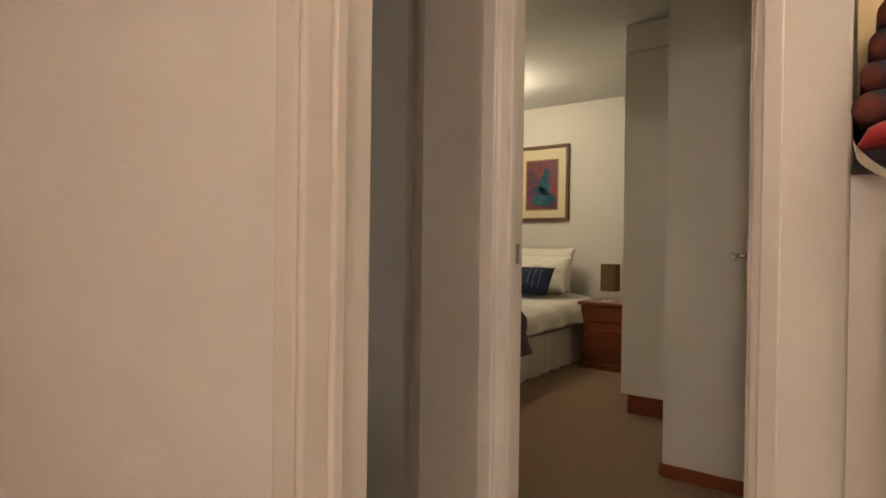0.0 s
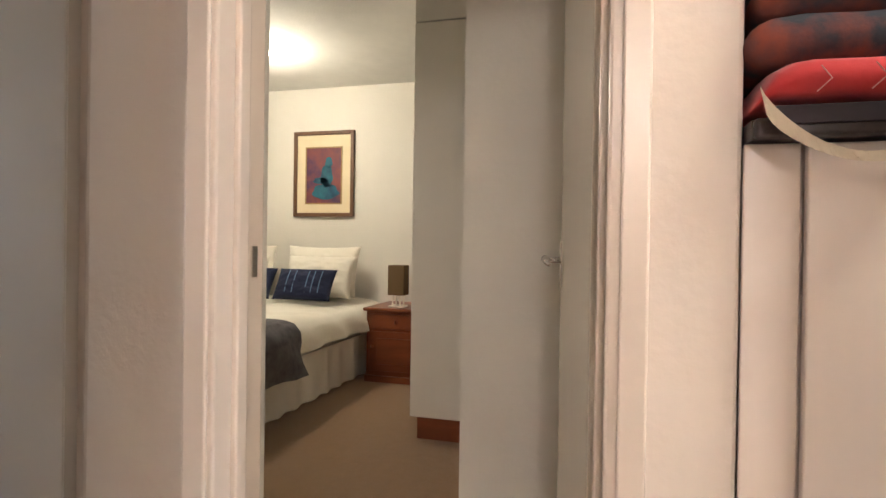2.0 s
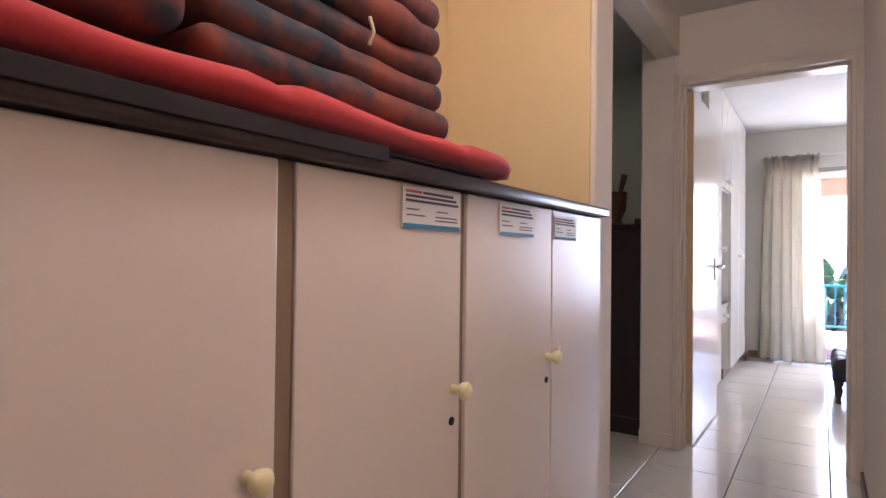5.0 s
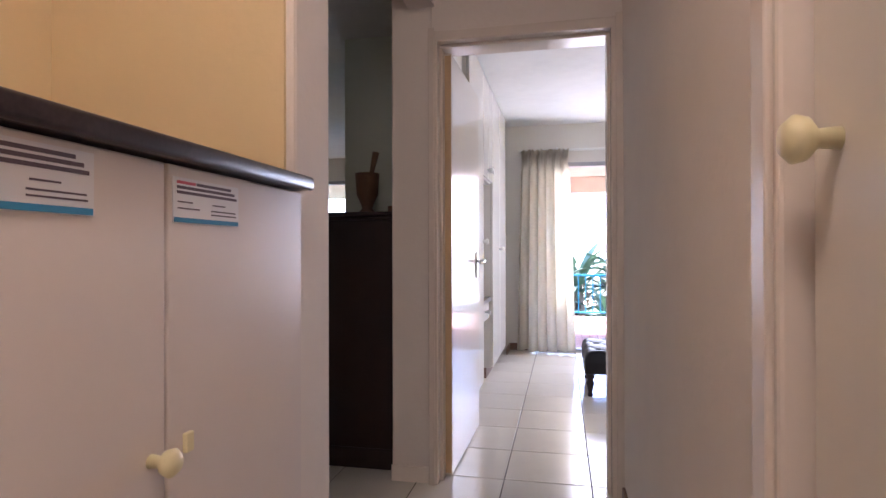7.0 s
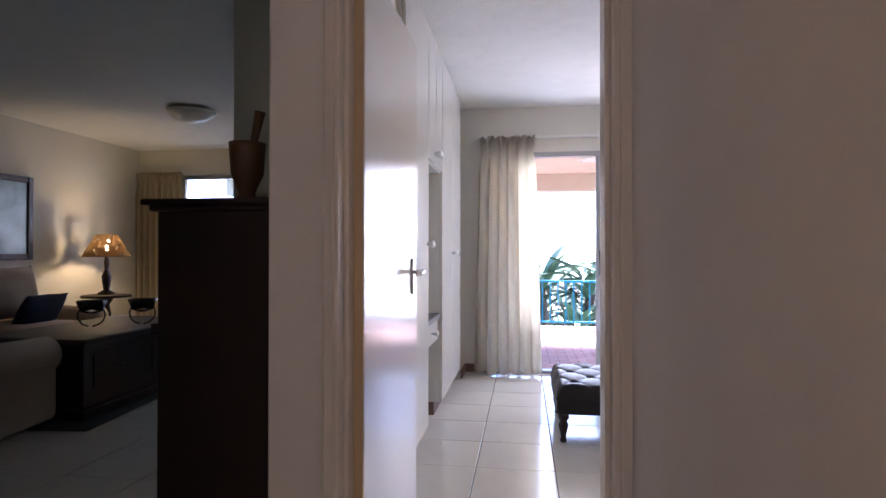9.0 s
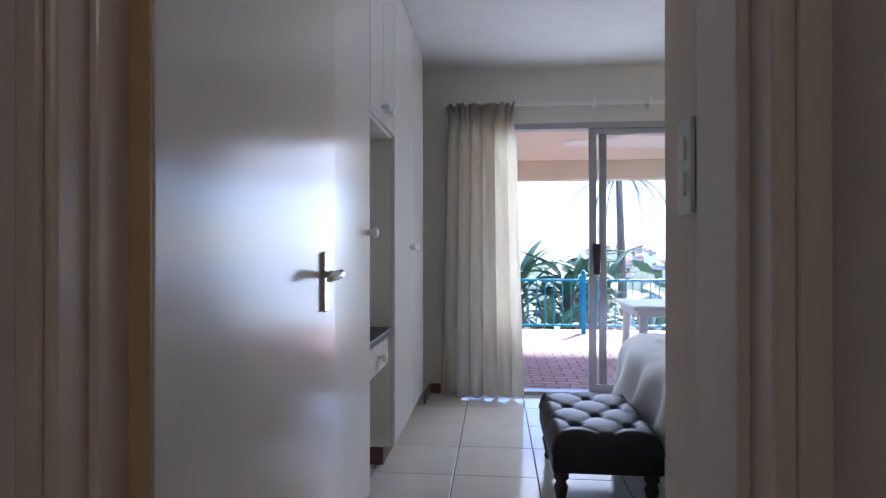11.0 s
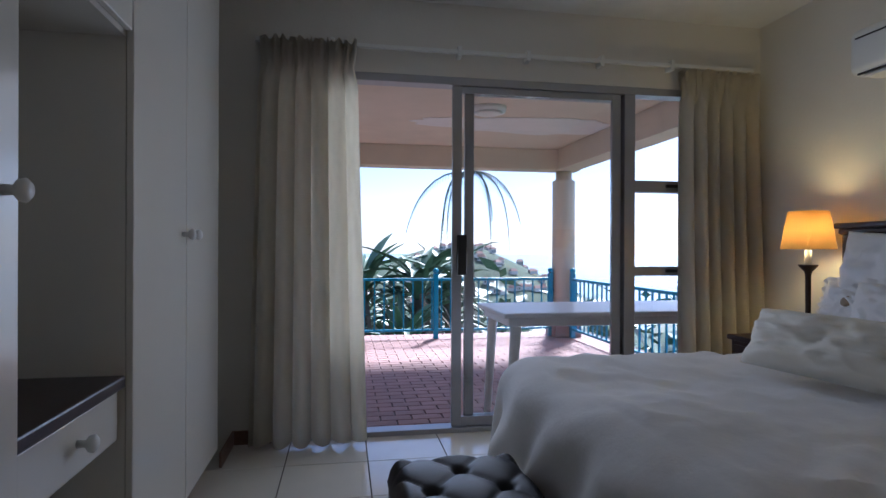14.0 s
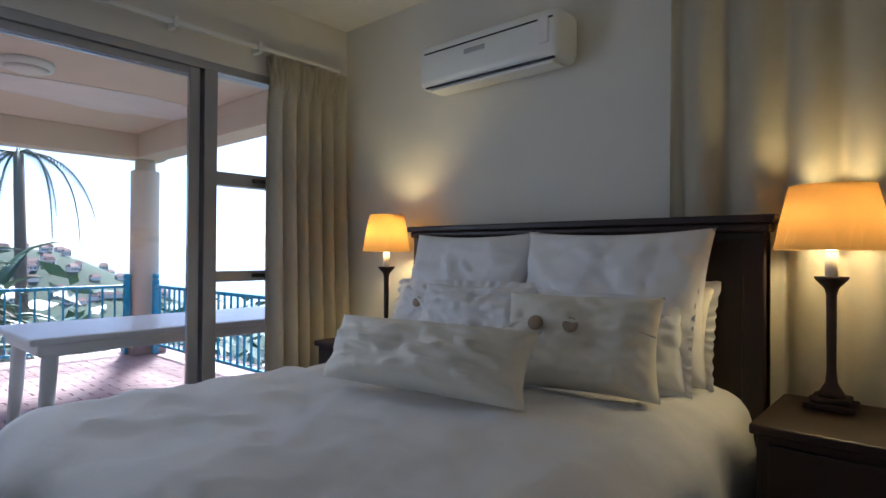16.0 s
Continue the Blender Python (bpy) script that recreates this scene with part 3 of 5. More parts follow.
def bed_cover(x0, x1, y0, y1, top, drop, seed, n=64):
    """A duvet over a mattress, with rounded edges, a draped skirt and soft wrinkles."""
    bm = bmesh.new()
    g = {}
    r = 0.13
    for i in range(n + 1):
        for j in range(n + 1):
            u, v = i / n, j / n
            ex, ey = drop, drop
            X = x0 - ex + u * (x1 - x0 + ex)
            Y = y0 - ey + v * (y1 - y0 + 2 * ey)
            dx = max(0.0, x0 - X)
            dy = max(0.0, y0 - Y, Y - y1)
            d = math.hypot(dx, dy)
            k = 0.014 * noise.noise(Vector((X * 2.2 + seed, Y * 2.2, 0))) + 0.010 * noise.noise(Vector((X * 6 + seed, Y * 2.5, 1))) + 0.004 * noise.noise(Vector((X * 14, Y * 14, 2)))
            if d <= 0:
                crease = 0.012 * (1 - abs(noise.noise(Vector((X * 1.6 + Y * 2.2 + seed, (Y - X) * 0.7, 7))))) ** 6 + 0.006 * (1 - abs(noise.noise(Vector((X * 3.0 - Y * 5.0, X * 1.4 + Y + seed, 9))))) ** 8
                g[i, j] = bm.verts.new((X, Y, top + 1.7 * k + crease))
                continue
            ux, uy = ((-dx) / d, (-dy if Y < y0 else dy) / d)
            a = min(d / r, math.pi / 2)
            out = r * math.sin(a)
            down = r * (1 - math.cos(a)) + max(0, d - r * math.pi / 2)
            down = min(down, drop)
            s = X * 1.0 + Y * 1.0
            w = 0.035 * math.sin(s * 17 + 2 * noise.noise(Vector((X * 3, Y * 3, 3)))) * min(1, down / 0.35)
            flare = 0.06 * down
            bx, by = min(max(X, x0), x1), min(max(Y, y0), y1)
            g[i, j] = bm.verts.new((bx + ux * (out + w + flare), by + uy * (out + w + flare), top - down + 1.3 * k))
    for i in range(n):
        for j in range(n):
            bm.faces.new((g[i, j], g[i + 1, j], g[i + 1, j + 1], g[i, j + 1]))
    return bm


def pillow(name, w, d, h, m, mat, label, seed, group="pillows on the bed", cat="pillow", crumple=0.014):
    ob = solid(name, cushion(w, d, h, 38, seed, crumple), mat, label, cat, smooth=True, group=group)
    ob.matrix_basis = m
    return ob


BX0, BX1, BY0, BY1, BT = -0.47, 1.145, 4.87, 6.17, 0.595
t = thing("bed", (0, 0, 0), 0, "double bed made up with white cotton bedding", "bed")
part("bed_base", box(BX0 + 0.1, BX1, BY0 + 0.08, BY1 - 0.08, 0.06, 0.32, 0.02), LINEN, t)
part("mattress", box(BX0 + 0.06, BX1, BY0 + 0.05, BY1 - 0.05, 0.322, BT - 0.03, 0.05, 3), LINEN, t)
part("duvet", bed_cover(BX0, BX1, BY0, BY1, BT, 0.46, 2.0, 96), LINEN, t, "white rumpled duvet hanging over the edges", True)
for y in (BY0 + 0.15, BY1 - 0.15):
    for x in (BX0 + 0.2, BX1 - 0.1):
        part("leg", lathe([(0.025, 0), (0.03, 0.06)], 12, (x, y, 0)), DARKWOOD, t)
t = thing("headboard", (EX - 0.16, 5.51, 0), 0, "dark-stained wooden headboard with a moulded top rail", "headboard")
part("panel", box(-0.03, 0.03, -0.80, 0.80, 0.12, 1.10, 0.004), DARKWOOD, t)
part("top_rail", join(box(-0.06, 0.045, -0.83, 0.83, 1.155, 1.182, 0.006), box(-0.05, 0.04, -0.815, 0.815, 1.125, 1.156, 0.01), box(-0.04, 0.035, -0.80, 0.80, 1.095, 1.126, 0.006)), DARKWOOD, t)
for y in (-0.765, 0.765):
    part("post", box(-0.04, 0.04, y - 0.035, y + 0.035, 0, 1.10, 0.006), DARKWOOD, t)


def stand(x, y, z, tilt, turn, back):
    """A pillow standing on its long edge, leaning back towards +x."""
    return pose(x, y, z) @ pose(0, 0, 0, 0, 0, turn) @ pose(0, 0, 0, 0, -90 + tilt, 0) @ pose(back, 0, 0)


# two big squares, then shams, then the front bolster
PZ = BT + 0.005


def frill(p, w, d, h, seed):
    """A gathered ruffle round a pillow's seam."""
    bm = bmesh.new()
    loop = []
    n = 150
    for i in range(n):
        a = 2 * math.pi * i / n
        c, q = math.cos(a), math.sin(a)
        k = 1 / max(abs(c), abs(q))
        u, v = c * k, q * k
        wave = math.sin(i * 1.55 + noise.noise(Vector((i * 0.11, seed, 0))) * 3)
        out = 0.030 + 0.006 * noise.noise(Vector((i * 0.2, seed, 2)))
        x, y = u * w / 2 * (1 - 0.075 * (1 - v * v) * abs(u) ** 4), v * d / 2 * (1 - 0.075 * (1 - u * u) * abs(v) ** 4)
        loop.append((bm.verts.new((x * 0.985, y * 0.985, h / 2)), bm.verts.new((x + c * out, y + q * out, h / 2 + 0.010 * wave))))
    for i in range(n):
        a, b = loop[i], loop[(i + 1) % n]
        bm.faces.new((a[0], b[0], b[1], a[1]))
    part("frill", bm, LINEN, p, "gathered white frill", True)


def button_on(p, x, y, z):
    bt = part("button", lathe([(0.003, 0), (0.024, 0.002), (0.024, 0.009), (0.013, 0.013)], 18), SOFA, p, "large beige button", True)
    bt.matrix_basis = pose(x, y, z, 0, 8, 0)


pillow("pillow", 0.53, 0.68, 0.20, stand(1.09, 5.88, PZ, 11, 1, 0.265), LINEN, "large white square pillow leaning on the headboard", 1.0, crumple=0.034)
pillow("pillow", 0.53, 0.74, 0.20, stand(1.08, 5.21, PZ, 11, -1, 0.265), LINEN, "large white square pillow leaning on the headboard", 2.0, crumple=0.034)
b = pillow("pillow", 0.30, 0.40, 0.15, stand(1.00, 6.05, PZ, 20, 6, 0.15), LINEN, "white frilled pillow standing on the bed", 3.0, crumple=0.03)
frill(b, 0.30, 0.40, 0.15, 1)
button_on(b, 0.035, 0.02, 0.152)
b = pillow("pillow", 0.31, 0.54, 0.16, stand(0.88, 5.70, PZ, 22, 8, 0.155), LINEN, "white frilled pillow standing on the bed", 4.0, crumple=0.03)
frill(b, 0.31, 0.54, 0.16, 2)
b = pillow("pillow", 0.33, 0.58, 0.15, stand(1.13, 5.15, PZ, 13, 0, 0.165), OLDLINEN, "cream frilled pillow standing on the bed", 5.0, crumple=0.03)
frill(b, 0.33, 0.58, 0.15, 3)
b = pillow("pillow", 0.32, 0.54, 0.15, stand(0.96, 5.16, PZ - 0.01, 16, 6, 0.16), LINEN, "white frilled pillow standing on the bed", 8.0, crumple=0.03)
frill(b, 0.32, 0.54, 0.15, 4)
b = pillow("pillow", 0.32, 0.50, 0.17, stand(0.70, 5.14, PZ - 0.02, 22, 14, 0.17), OLDLINEN, "off-white pillow with large covered buttons", 6.0, crumple=0.026)
part("flap", tube([(0.02, -0.235, 0.138), (0.045, -0.16, 0.155), (0.052, 0.0, 0.168), (0.045, 0.16, 0.155), (0.02, 0.235, 0.138)], 0.004, 6), OLDLINEN, b, "buttoned flap edge")
for yy in (0.115, 0.005):
    button_on(b, 0.030, yy, 0.176)
b = pillow("bolster", 0.23, 0.76, 0.19, stand(0.38, 5.50, PZ - 0.02, 28, 8, 0.115), OLDLINEN, "long off-white bolster pillow on the bed", 7.0, crumple=0.03)


def bed_lamp(x, y, z, k):
    t = thing("bedside_lamp", (x, y, z), 0, "lit bedside lamp with an ochre shade on a dark turned stem", "lamp", group="lamps beside the bed")
    part("base", join(box(-0.065, 0.065, -0.065, 0.065, 0, 0.018, 0.004), box(-0.05, 0.05, -0.05, 0.05, 0.017, 0.035, 0.006)), DARKWOOD, t)
    part("stem", lathe([(0.042, 0.034), (0.03, 0.05), (0.016, 0.075), (0.0125, 0.12), (0.014, 0.34), (0.019, 0.36), (0.042, 0.385), (0.046, 0.395)], 18), DARKWOOD, t, "", True)
    part("candle", lathe([(0.017, 0.395), (0.017, 0.47)], 14), WHITE_PLASTIC, t, "cream candle-shaped holder", True)
    bm = bmesh.new()
    rings = [[bm.verts.new((r * math.cos(2 * math.pi * i / 32), r * math.sin(2 * math.pi * i / 32), h)) for i in range(32)] for r, h in ((0.145 * k, 0.475), (0.128 * k, 0.57), (0.106 * k, 0.67))]
    for a, c in zip(rings, rings[1:]):
        for i in range(32):
            bm.faces.new((a[i], a[(i + 1) % 32], c[(i + 1) % 32], c[i]))
    bmesh.ops.solidify(bm, geom=bm.faces[:], thickness=0.002)
    part("shade", bm, SHADE, t, "ochre cloth shade, glowing", True)
    part("bulb", lathe([(0.012, 0.475), (0.026, 0.51), (0.022, 0.54), (0.004, 0.555)], 14), BULB, t, "", True).visible_shadow = False
    return t


def bed_table(x0, x1, y0, y1, h):
    t = thing("bedside_table", (x0, y0, 0), 0, "dark-stained wooden bedside table with a drawer", "bedside table", group="tables beside the bed")
    w, d = x1 - x0, y1 - y0
    part("top", box(-0.02, w, -0.015, d + 0.015, h - 0.028, h, 0.006), DARKWOOD, t)
    part("body", box(0, w, 0, d, 0.06, h - 0.029, 0.004), DARKWOOD, t)
    part("plinth", box(0.012, w, 0.012, d - 0.012, 0, 0.06, 0.004), DARKWOOD, t)
    dr = part("drawer", box(-0.014, -0.001, 0.03, d - 0.03, h - 0.20, h - 0.05, 0.004), DARKWOOD, t)
    part("knob", lathe([(0.006, 0), (0.014, 0.014), (0.008, 0.022)], 12), DARKWOOD, dr).matrix_basis = pose(-0.014, d / 2, h - 0.125, 0, -90, 0)
    return t


bed_table(0.90, 1.32, 6.36, 6.78, 0.58)
bed_lamp(1.13, 6.50, 0.58, 0.87)
bed_table(0.80, 1.24, 3.98, 4.66, 0.59)
bed_lamp(1.13, 4.53, 0.59, 1.06)
lamp("bed_bulb_far", "POINT", (1.13, 6.50, 0.58 + 0.58), 2.0, WARM, 0.03)
lamp("bed_bulb_near", "POINT", (1.13, 4.53, 0.59 + 0.58), 1.8, WARM, 0.03)

t = thing("air_conditioner", (EX, 5.89, 1.858), 0, "white wall-mounted split air conditioner", "air conditioner")
bm = box(-0.19, -0.001, -0.41, 0.41, 0.02, 0.245, 0.045, 4)
part("body", bm, WHITE_PLASTIC, t, "", True)
part("slot", box(-0.194, -0.186, -0.38, 0.36, 0.19, 0.197, 0.001), BLACK, t, "dark air slot")
part("flap", box(-0.165, -0.06, -0.37, 0.34, 0.008, 0.022, 0.004), WHITE_PLASTIC, t)
part("slot", box(-0.180, -0.166, -0.38, 0.36, 0.022, 0.030, 0.001), BLACK, t, "dark air slot")
part("badge", box(-0.195, -0.189, -0.02, 0.10, 0.14, 0.162, 0.001), ALU, t, "grey maker's plate")
part("label_strip", box(-0.195, -0.189, -0.36, -0.31, 0.09, 0.20, 0.001), PAPER, t)

t = thing("switch_plate", (-0.986, 3.83, 1.14), 0, "white plastic light switch on the wall", "switch")
part("plate", box(-0.009, 0, -0.035, 0.035, 0, 0.16, 0.003), WHITE_PLASTIC, t)
for z in (0.03, 0.09):
    part("rocker", box(-0.014, -0.008, -0.015, 0.015, z, z + 0.04, 0.002), WHITE_PLASTIC, t)


def ottoman():
    x0, x1, y0, y1, z0, z1 = -1.085, -0.64, 5.17, 5.88, 0.17, 0.335
    t = thing("ottoman", ((x0 + x1) / 2, (y0 + y1) / 2, 0), 0, "black buttoned leather ottoman on turned legs at the bed's foot", "ottoman")
    hw, hd = (x1 - x0) / 2, (y1 - y0) / 2
    part("frame", box(-hw, hw, -hd, hd, z0, 0.27, 0.012), LEATHER, t)
    knots = []
    for m in range(0, 7):
        for n in range(-1, 14):
            if (m + n) % 2 == 0:
                bx, by = -hw + 0.111 * m, -hd + 0.142 * n
                if abs(bx) < hw - 0.03 and abs(by) < hd - 0.03:
                    knots.append((bx, by))
    bm = bmesh.new()
    gx, gy = 48, 120
    g = {}
    for i in range(gx + 1):
        for j in range(gy + 1):
            X, Y = -hw + 2 * hw * i / gx, -hd + 2 * hd * j / gy
            e = min(1, (hw - abs(X)) / 0.05) * 1.0
            f2 = min(1, (hd - abs(Y)) / 0.05)
            edge = math.sqrt(max(0, 1 - (1 - e) ** 2)) * math.sqrt(max(0, 1 - (1 - f2) ** 2))
            p, q = (X + hw) / 0.111 + (Y + hd) / 0.142, (X + hw) / 0.111 - (Y + hd) / 0.142
            puff = abs(math.sin(math.pi * p / 2)) * abs(math.sin(math.pi * q / 2))
            near = min((math.hypot(X - a, Y - b) for a, b in knots), default=1.0)
            dip = 0.020 * (1 - puff ** 0.45) + 0.030 * math.exp(-(near / 0.022) ** 2)
            g[i, j] = bm.verts.new((X * 1.02, Y * 1.01, 0.255 + (z1 - 0.255) * edge + 0.012 * edge - dip * edge))
    for i in range(gx):
        for j in range(gy):
            bm.faces.new((g[i, j], g[i + 1, j], g[i + 1, j + 1], g[i, j + 1]))
    part("seat", bm, LEATHER, t, "deep-buttoned black leather seat", True)
    for a, b in knots:
        part("button", lathe([(0.002, 0), (0.010, 0.002), (0.009, 0.007), (0.003, 0.009)], 10, (a, b, z1 - 0.038)), LEATHER, t, "", True)
    for sx in (-1, 1):
        for sy in (-1, 1):
            part("leg", lathe([(0.016, 0), (0.020, 0.015), (0.014, 0.03), (0.024, 0.075), (0.030, 0.10), (0.020, 0.125), (0.032, 0.14), (0.032, 0.175)], 16, (sx * (hw - 0.04), sy * (hd - 0.05), 0)), DARKWOOD, t, "turned dark wooden leg", True)


ottoman()

# ---- hall cupboards and what lies on them ----
CX = -1.80
PILE = 1.316


def MAP_Y(y):
    return y * 1.03 + 0.02


def knob_on(parent, x, y, z, mat=CREAM_PLASTIC):
    k = part("knob", lathe([(0.010, 0), (0.008, 0.016), (0.017, 0.024), (0.020, 0.034), (0.013, 0.042)], 16), mat, parent, "cream plastic knob", True)
    k.matrix_basis = pose(x, y, z, 0, 90, 0)


t = thing("cupboard", (0, 0, 0), 0, "low cream laminate cupboard range with a dark top", "cupboard")
part("body", box(-2.455, CX - 0.022, -0.138, 2.022, 0.08, 1.2105), CUP, t)
part("plinth", box(-2.455, CX - 0.06, -0.138, 2.022, 0, 0.079), SKIRT, t)
part("filler", box(CX - 0.021, CX - 0.012, -0.1445, -0.071, 0.03, 1.2105, 0.002), CUP, t)
for y0, y1, ky, kz, key in ((-0.066, 0.596, 0.548, 0.768, False), (0.630, 1.091, 1.063, 0.79, True), (1.116, 1.585, 1.556, 0.79, True), (1.591, 2.018, 1.628, 0.79, False)):
    d = part("cupboard_door", box(CX - 0.019, CX, y0, y1, 0.09, 1.208, 0.003), CUP, t)
    if y1 < 1.8:
        knob_on(d, CX, ky, kz)
    else:
        part("latch", box(CX, CX + 0.008, ky - 0.006, ky + 0.012, kz - 0.012, kz + 0.018, 0.002), CREAM_PLASTIC, d)
    if key:
        part("keyhole", lathe([(0.009, 0), (0.009, 0.003), (0.004, 0.004)], 14), IRON, d).matrix_basis = pose(CX, ky - 0.004, kz - 0.066, 0, 90, 0)
part("edge_strip", join(box(CX - 0.012, CX - 0.006, 0.597, 0.629, 0.09, 1.208), box(CX - 0.014, CX - 0.009, 1.092, 1.115, 0.09, 1.208)), STRIP, t, "brown gap strips between the doors")
t = thing("countertop", (0, 0, 0), 0, "dark speckled laminate cupboard top with a rounded front edge", "countertop")
part("slab", box(-2.455, CX + 0.012, -0.141, 2.023, 1.212, 1.241, 0.002), GRANITE, t)
part("front_edge", box(CX + 0.0125, CX + 0.03, -0.141, 2.023, 1.211, 1.2405, 0.007, 4), GRANITE, t, "rounded dark laminate edge", True)


def notice(y0, y1, z0, z1):
    t = thing("notice", (CX + 0.001, y0, z0), 0, "printed white notice with a red heading and blue foot", "notice", group="notices on the cupboard")
    w, h = y1 - y0, z1 - z0
    part("sheet", box(0, 0.002, 0, w, 0, h), PAPER, t)
    part("foot_band", box(0.0021, 0.003, 0.002, w - 0.002, 0.001, h * 0.12), BLUEINK, t)
    for i, (a, b, m) in enumerate(((0.05, 0.30, REDINK), (0.32, 0.86, INK), (0.05, 0.92, INK), (0.05, 0.96, INK), (0.06, 0.26, INK), (0.06, 0.36, INK), (0.56, 0.76, INK), (0.54, 0.94, INK), (0.54, 0.95, INK))):
        z = h * (0.86, 0.86, 0.75, 0.64, 0.45, 0.31, 0.45, 0.31, 0.22)[i]
        part("line_of_print", box(0.0021, 0.003, w * a, w * b, z, z + h * (0.065 if i < 4 else 0.03)), m, t)


notice(0.881, 1.081, 1.122, 1.201)
notice(1.262, 1.456, 1.122, 1.198)
notice(1.598, 1.768, 1.122, 1.190)


def long_mat(name, x0, x1, y0, y1, z0, h, mat, label, seed, cat, wav=0.01, ny=60):
    """A long quilted mat along y with a rolled front edge."""
    bm = bmesh.new()
    ring = 18
    rows = []
    for j in range(ny + 1):
        v = j / ny
        y = y0 + (y1 - y0) * v
        e = min(1, (v * (y1 - y0)) / 0.07, ((1 - v) * (y1 - y0)) / 0.07)
        e = math.sqrt(max(0.0, 1 - (1 - e) ** 2))
        tuft = 1 - 0.22 * math.exp(-(((v * 3.0) % 1.0 - 0.5) / 0.05) ** 2)
        hh = h * (0.06 + 0.94 * e) * tuft * (1.08 - 0.28 * v)
        row = []
        for k in range(ring):
            a = 2 * math.pi * k / ring
            c, s = math.cos(a), math.sin(a)
            px = math.copysign(abs(c) ** 0.35, c)
            pz = math.copysign(abs(s) ** 0.75, s)
            w = wav * noise.noise(Vector((y * 4 + seed, px, seed)))
            row.append(bm.verts.new(((x0 + x1) / 2 + (x1 - x0) / 2 * px * (0.9 + 0.1 * e) + w, y, z0 + hh / 2 + hh / 2 * pz + (w if pz > 0 else 0))))
        rows.append(row)
    for a, b in zip(rows, rows[1:]):
        for k in range(ring):
            bm.faces.new((a[k], a[(k + 1) % ring], b[(k + 1) % ring], b[k]))
    bm.faces.new(rows[0][::-1])
    bm.faces.new(rows[-1])
    return solid(name, bm, mat, label, cat, smooth=True)


long_mat("folded_cloth", -2.30, CX + 0.028, -0.125, 1.18, 1.2415, 0.015, SLATE, "dark plum folded cloth on the cupboard top", 1, "cloth", 0.003)
cloth = bpy.data.objects["folded_cloth"]
part("hanging_edge", box(CX + 0.0315, CX + 0.0365, -0.12, 0.80, 1.228, 1.254, 0.002), SLATE, cloth, "cloth edge hanging over the counter")
red = long_mat("mat", -2.30, CX + 0.045, -0.138, 1.275, 1.255, 0.066, RED, "red padded sleeping mat with a pale zigzag print", 2, "mat", 0.008)
for k in range(5):
    y = -0.075 + k * 0.062
    part("print_stroke", tube([(CX + 0.0445, y + 0.004, 1.268), (CX + 0.0475, y + 0.020, 1.284), (CX + 0.0455, y + 0.008, 1.302)], 0.0009, 6), PALE_THREAD, red)
strap = thing("strap", (0, 0, 0), 0, "beige webbing strap hanging over the cupboard edge", "strap")
bm = bmesh.new()
pv = None
for i in range(41):
    a = i / 40
    y = -0.138 + 0.27 * a
    z = 1.258 - 0.090 * math.sin(math.pi * min(1, a * 1.02)) ** 0.75 + 0.02 * a
    x = CX + 0.054 + 0.012 * math.sin(math.pi * a)
    w = 0.007 + 0.014 * abs(2 * a - 1) ** 2
    q = [bm.verts.new((x, y - 0.004, z + w)), bm.verts.new((x + 0.004, y + 0.004, z - w))]
    if pv:
        bm.faces.new((pv[0], q[0], q[1], pv[1]))
    pv = q
bmesh.ops.solidify(bm, geom=bm.faces[:], thickness=0.003)
part("webbing", bm, BEIGE, strap, "", True)
bm = bmesh.new()
bm.faces.new([bm.verts.new((CX + q, y, z)) for q, y, z in ((0.054, 0.106, 1.262), (0.056, 0.128, 1.256), (0.055, 0.172, 1.300), (0.052, 0.110, 1.304))])
bmesh.ops.solidify(bm, geom=bm.faces[:], thickness=0.003)
part("stitched_end", bm, BEIGE, strap, "folded stitched strap end")


def seat_cushion(y0, y1, x0, x1, z, h, seed, tilt=0.0):
    """A thick foam cushion with rolled edges and a slightly lumpy cover."""
    w, d = x1 - x0, y1 - y0
    bm = box(-w / 2, w / 2, -d / 2, d / 2, 0, h)
    bmesh.ops.subdivide_edges(bm, edges=[e for e in bm.edges if abs(e.verts[0].co.z - e.verts[1].co.z) < 1e-4], cuts=7, use_grid_fill=True)
    sharp = [e for e in bm.edges if e.calc_face_angle(0) > 0.5]
    bmesh.ops.bevel(bm, geom=sharp, offset=h * 0.46, segments=4, affect="EDGES", profile=0.5)
    for v in bm.verts:
        n = noise.noise(Vector((v.co.x * 5 + seed, v.co.y * 5, seed))) + 0.6 * noise.noise(Vector((v.co.x * 14, v.co.y * 14 + seed, v.co.z * 9)))
        v.co.z += 0.010 * n * (v.co.z / h)
        v.co.x += 0.008 * n
    ob = solid("seat_cushion", bm, PATTERN, "rust and grey patterned seat cushion lying in a pile", "cushion", smooth=True, group="pile of seat cushions")
    ob.matrix_basis = pose((x0 + x1) / 2, (y0 + y1) / 2, z, tilt, 0, 0)
    return ob


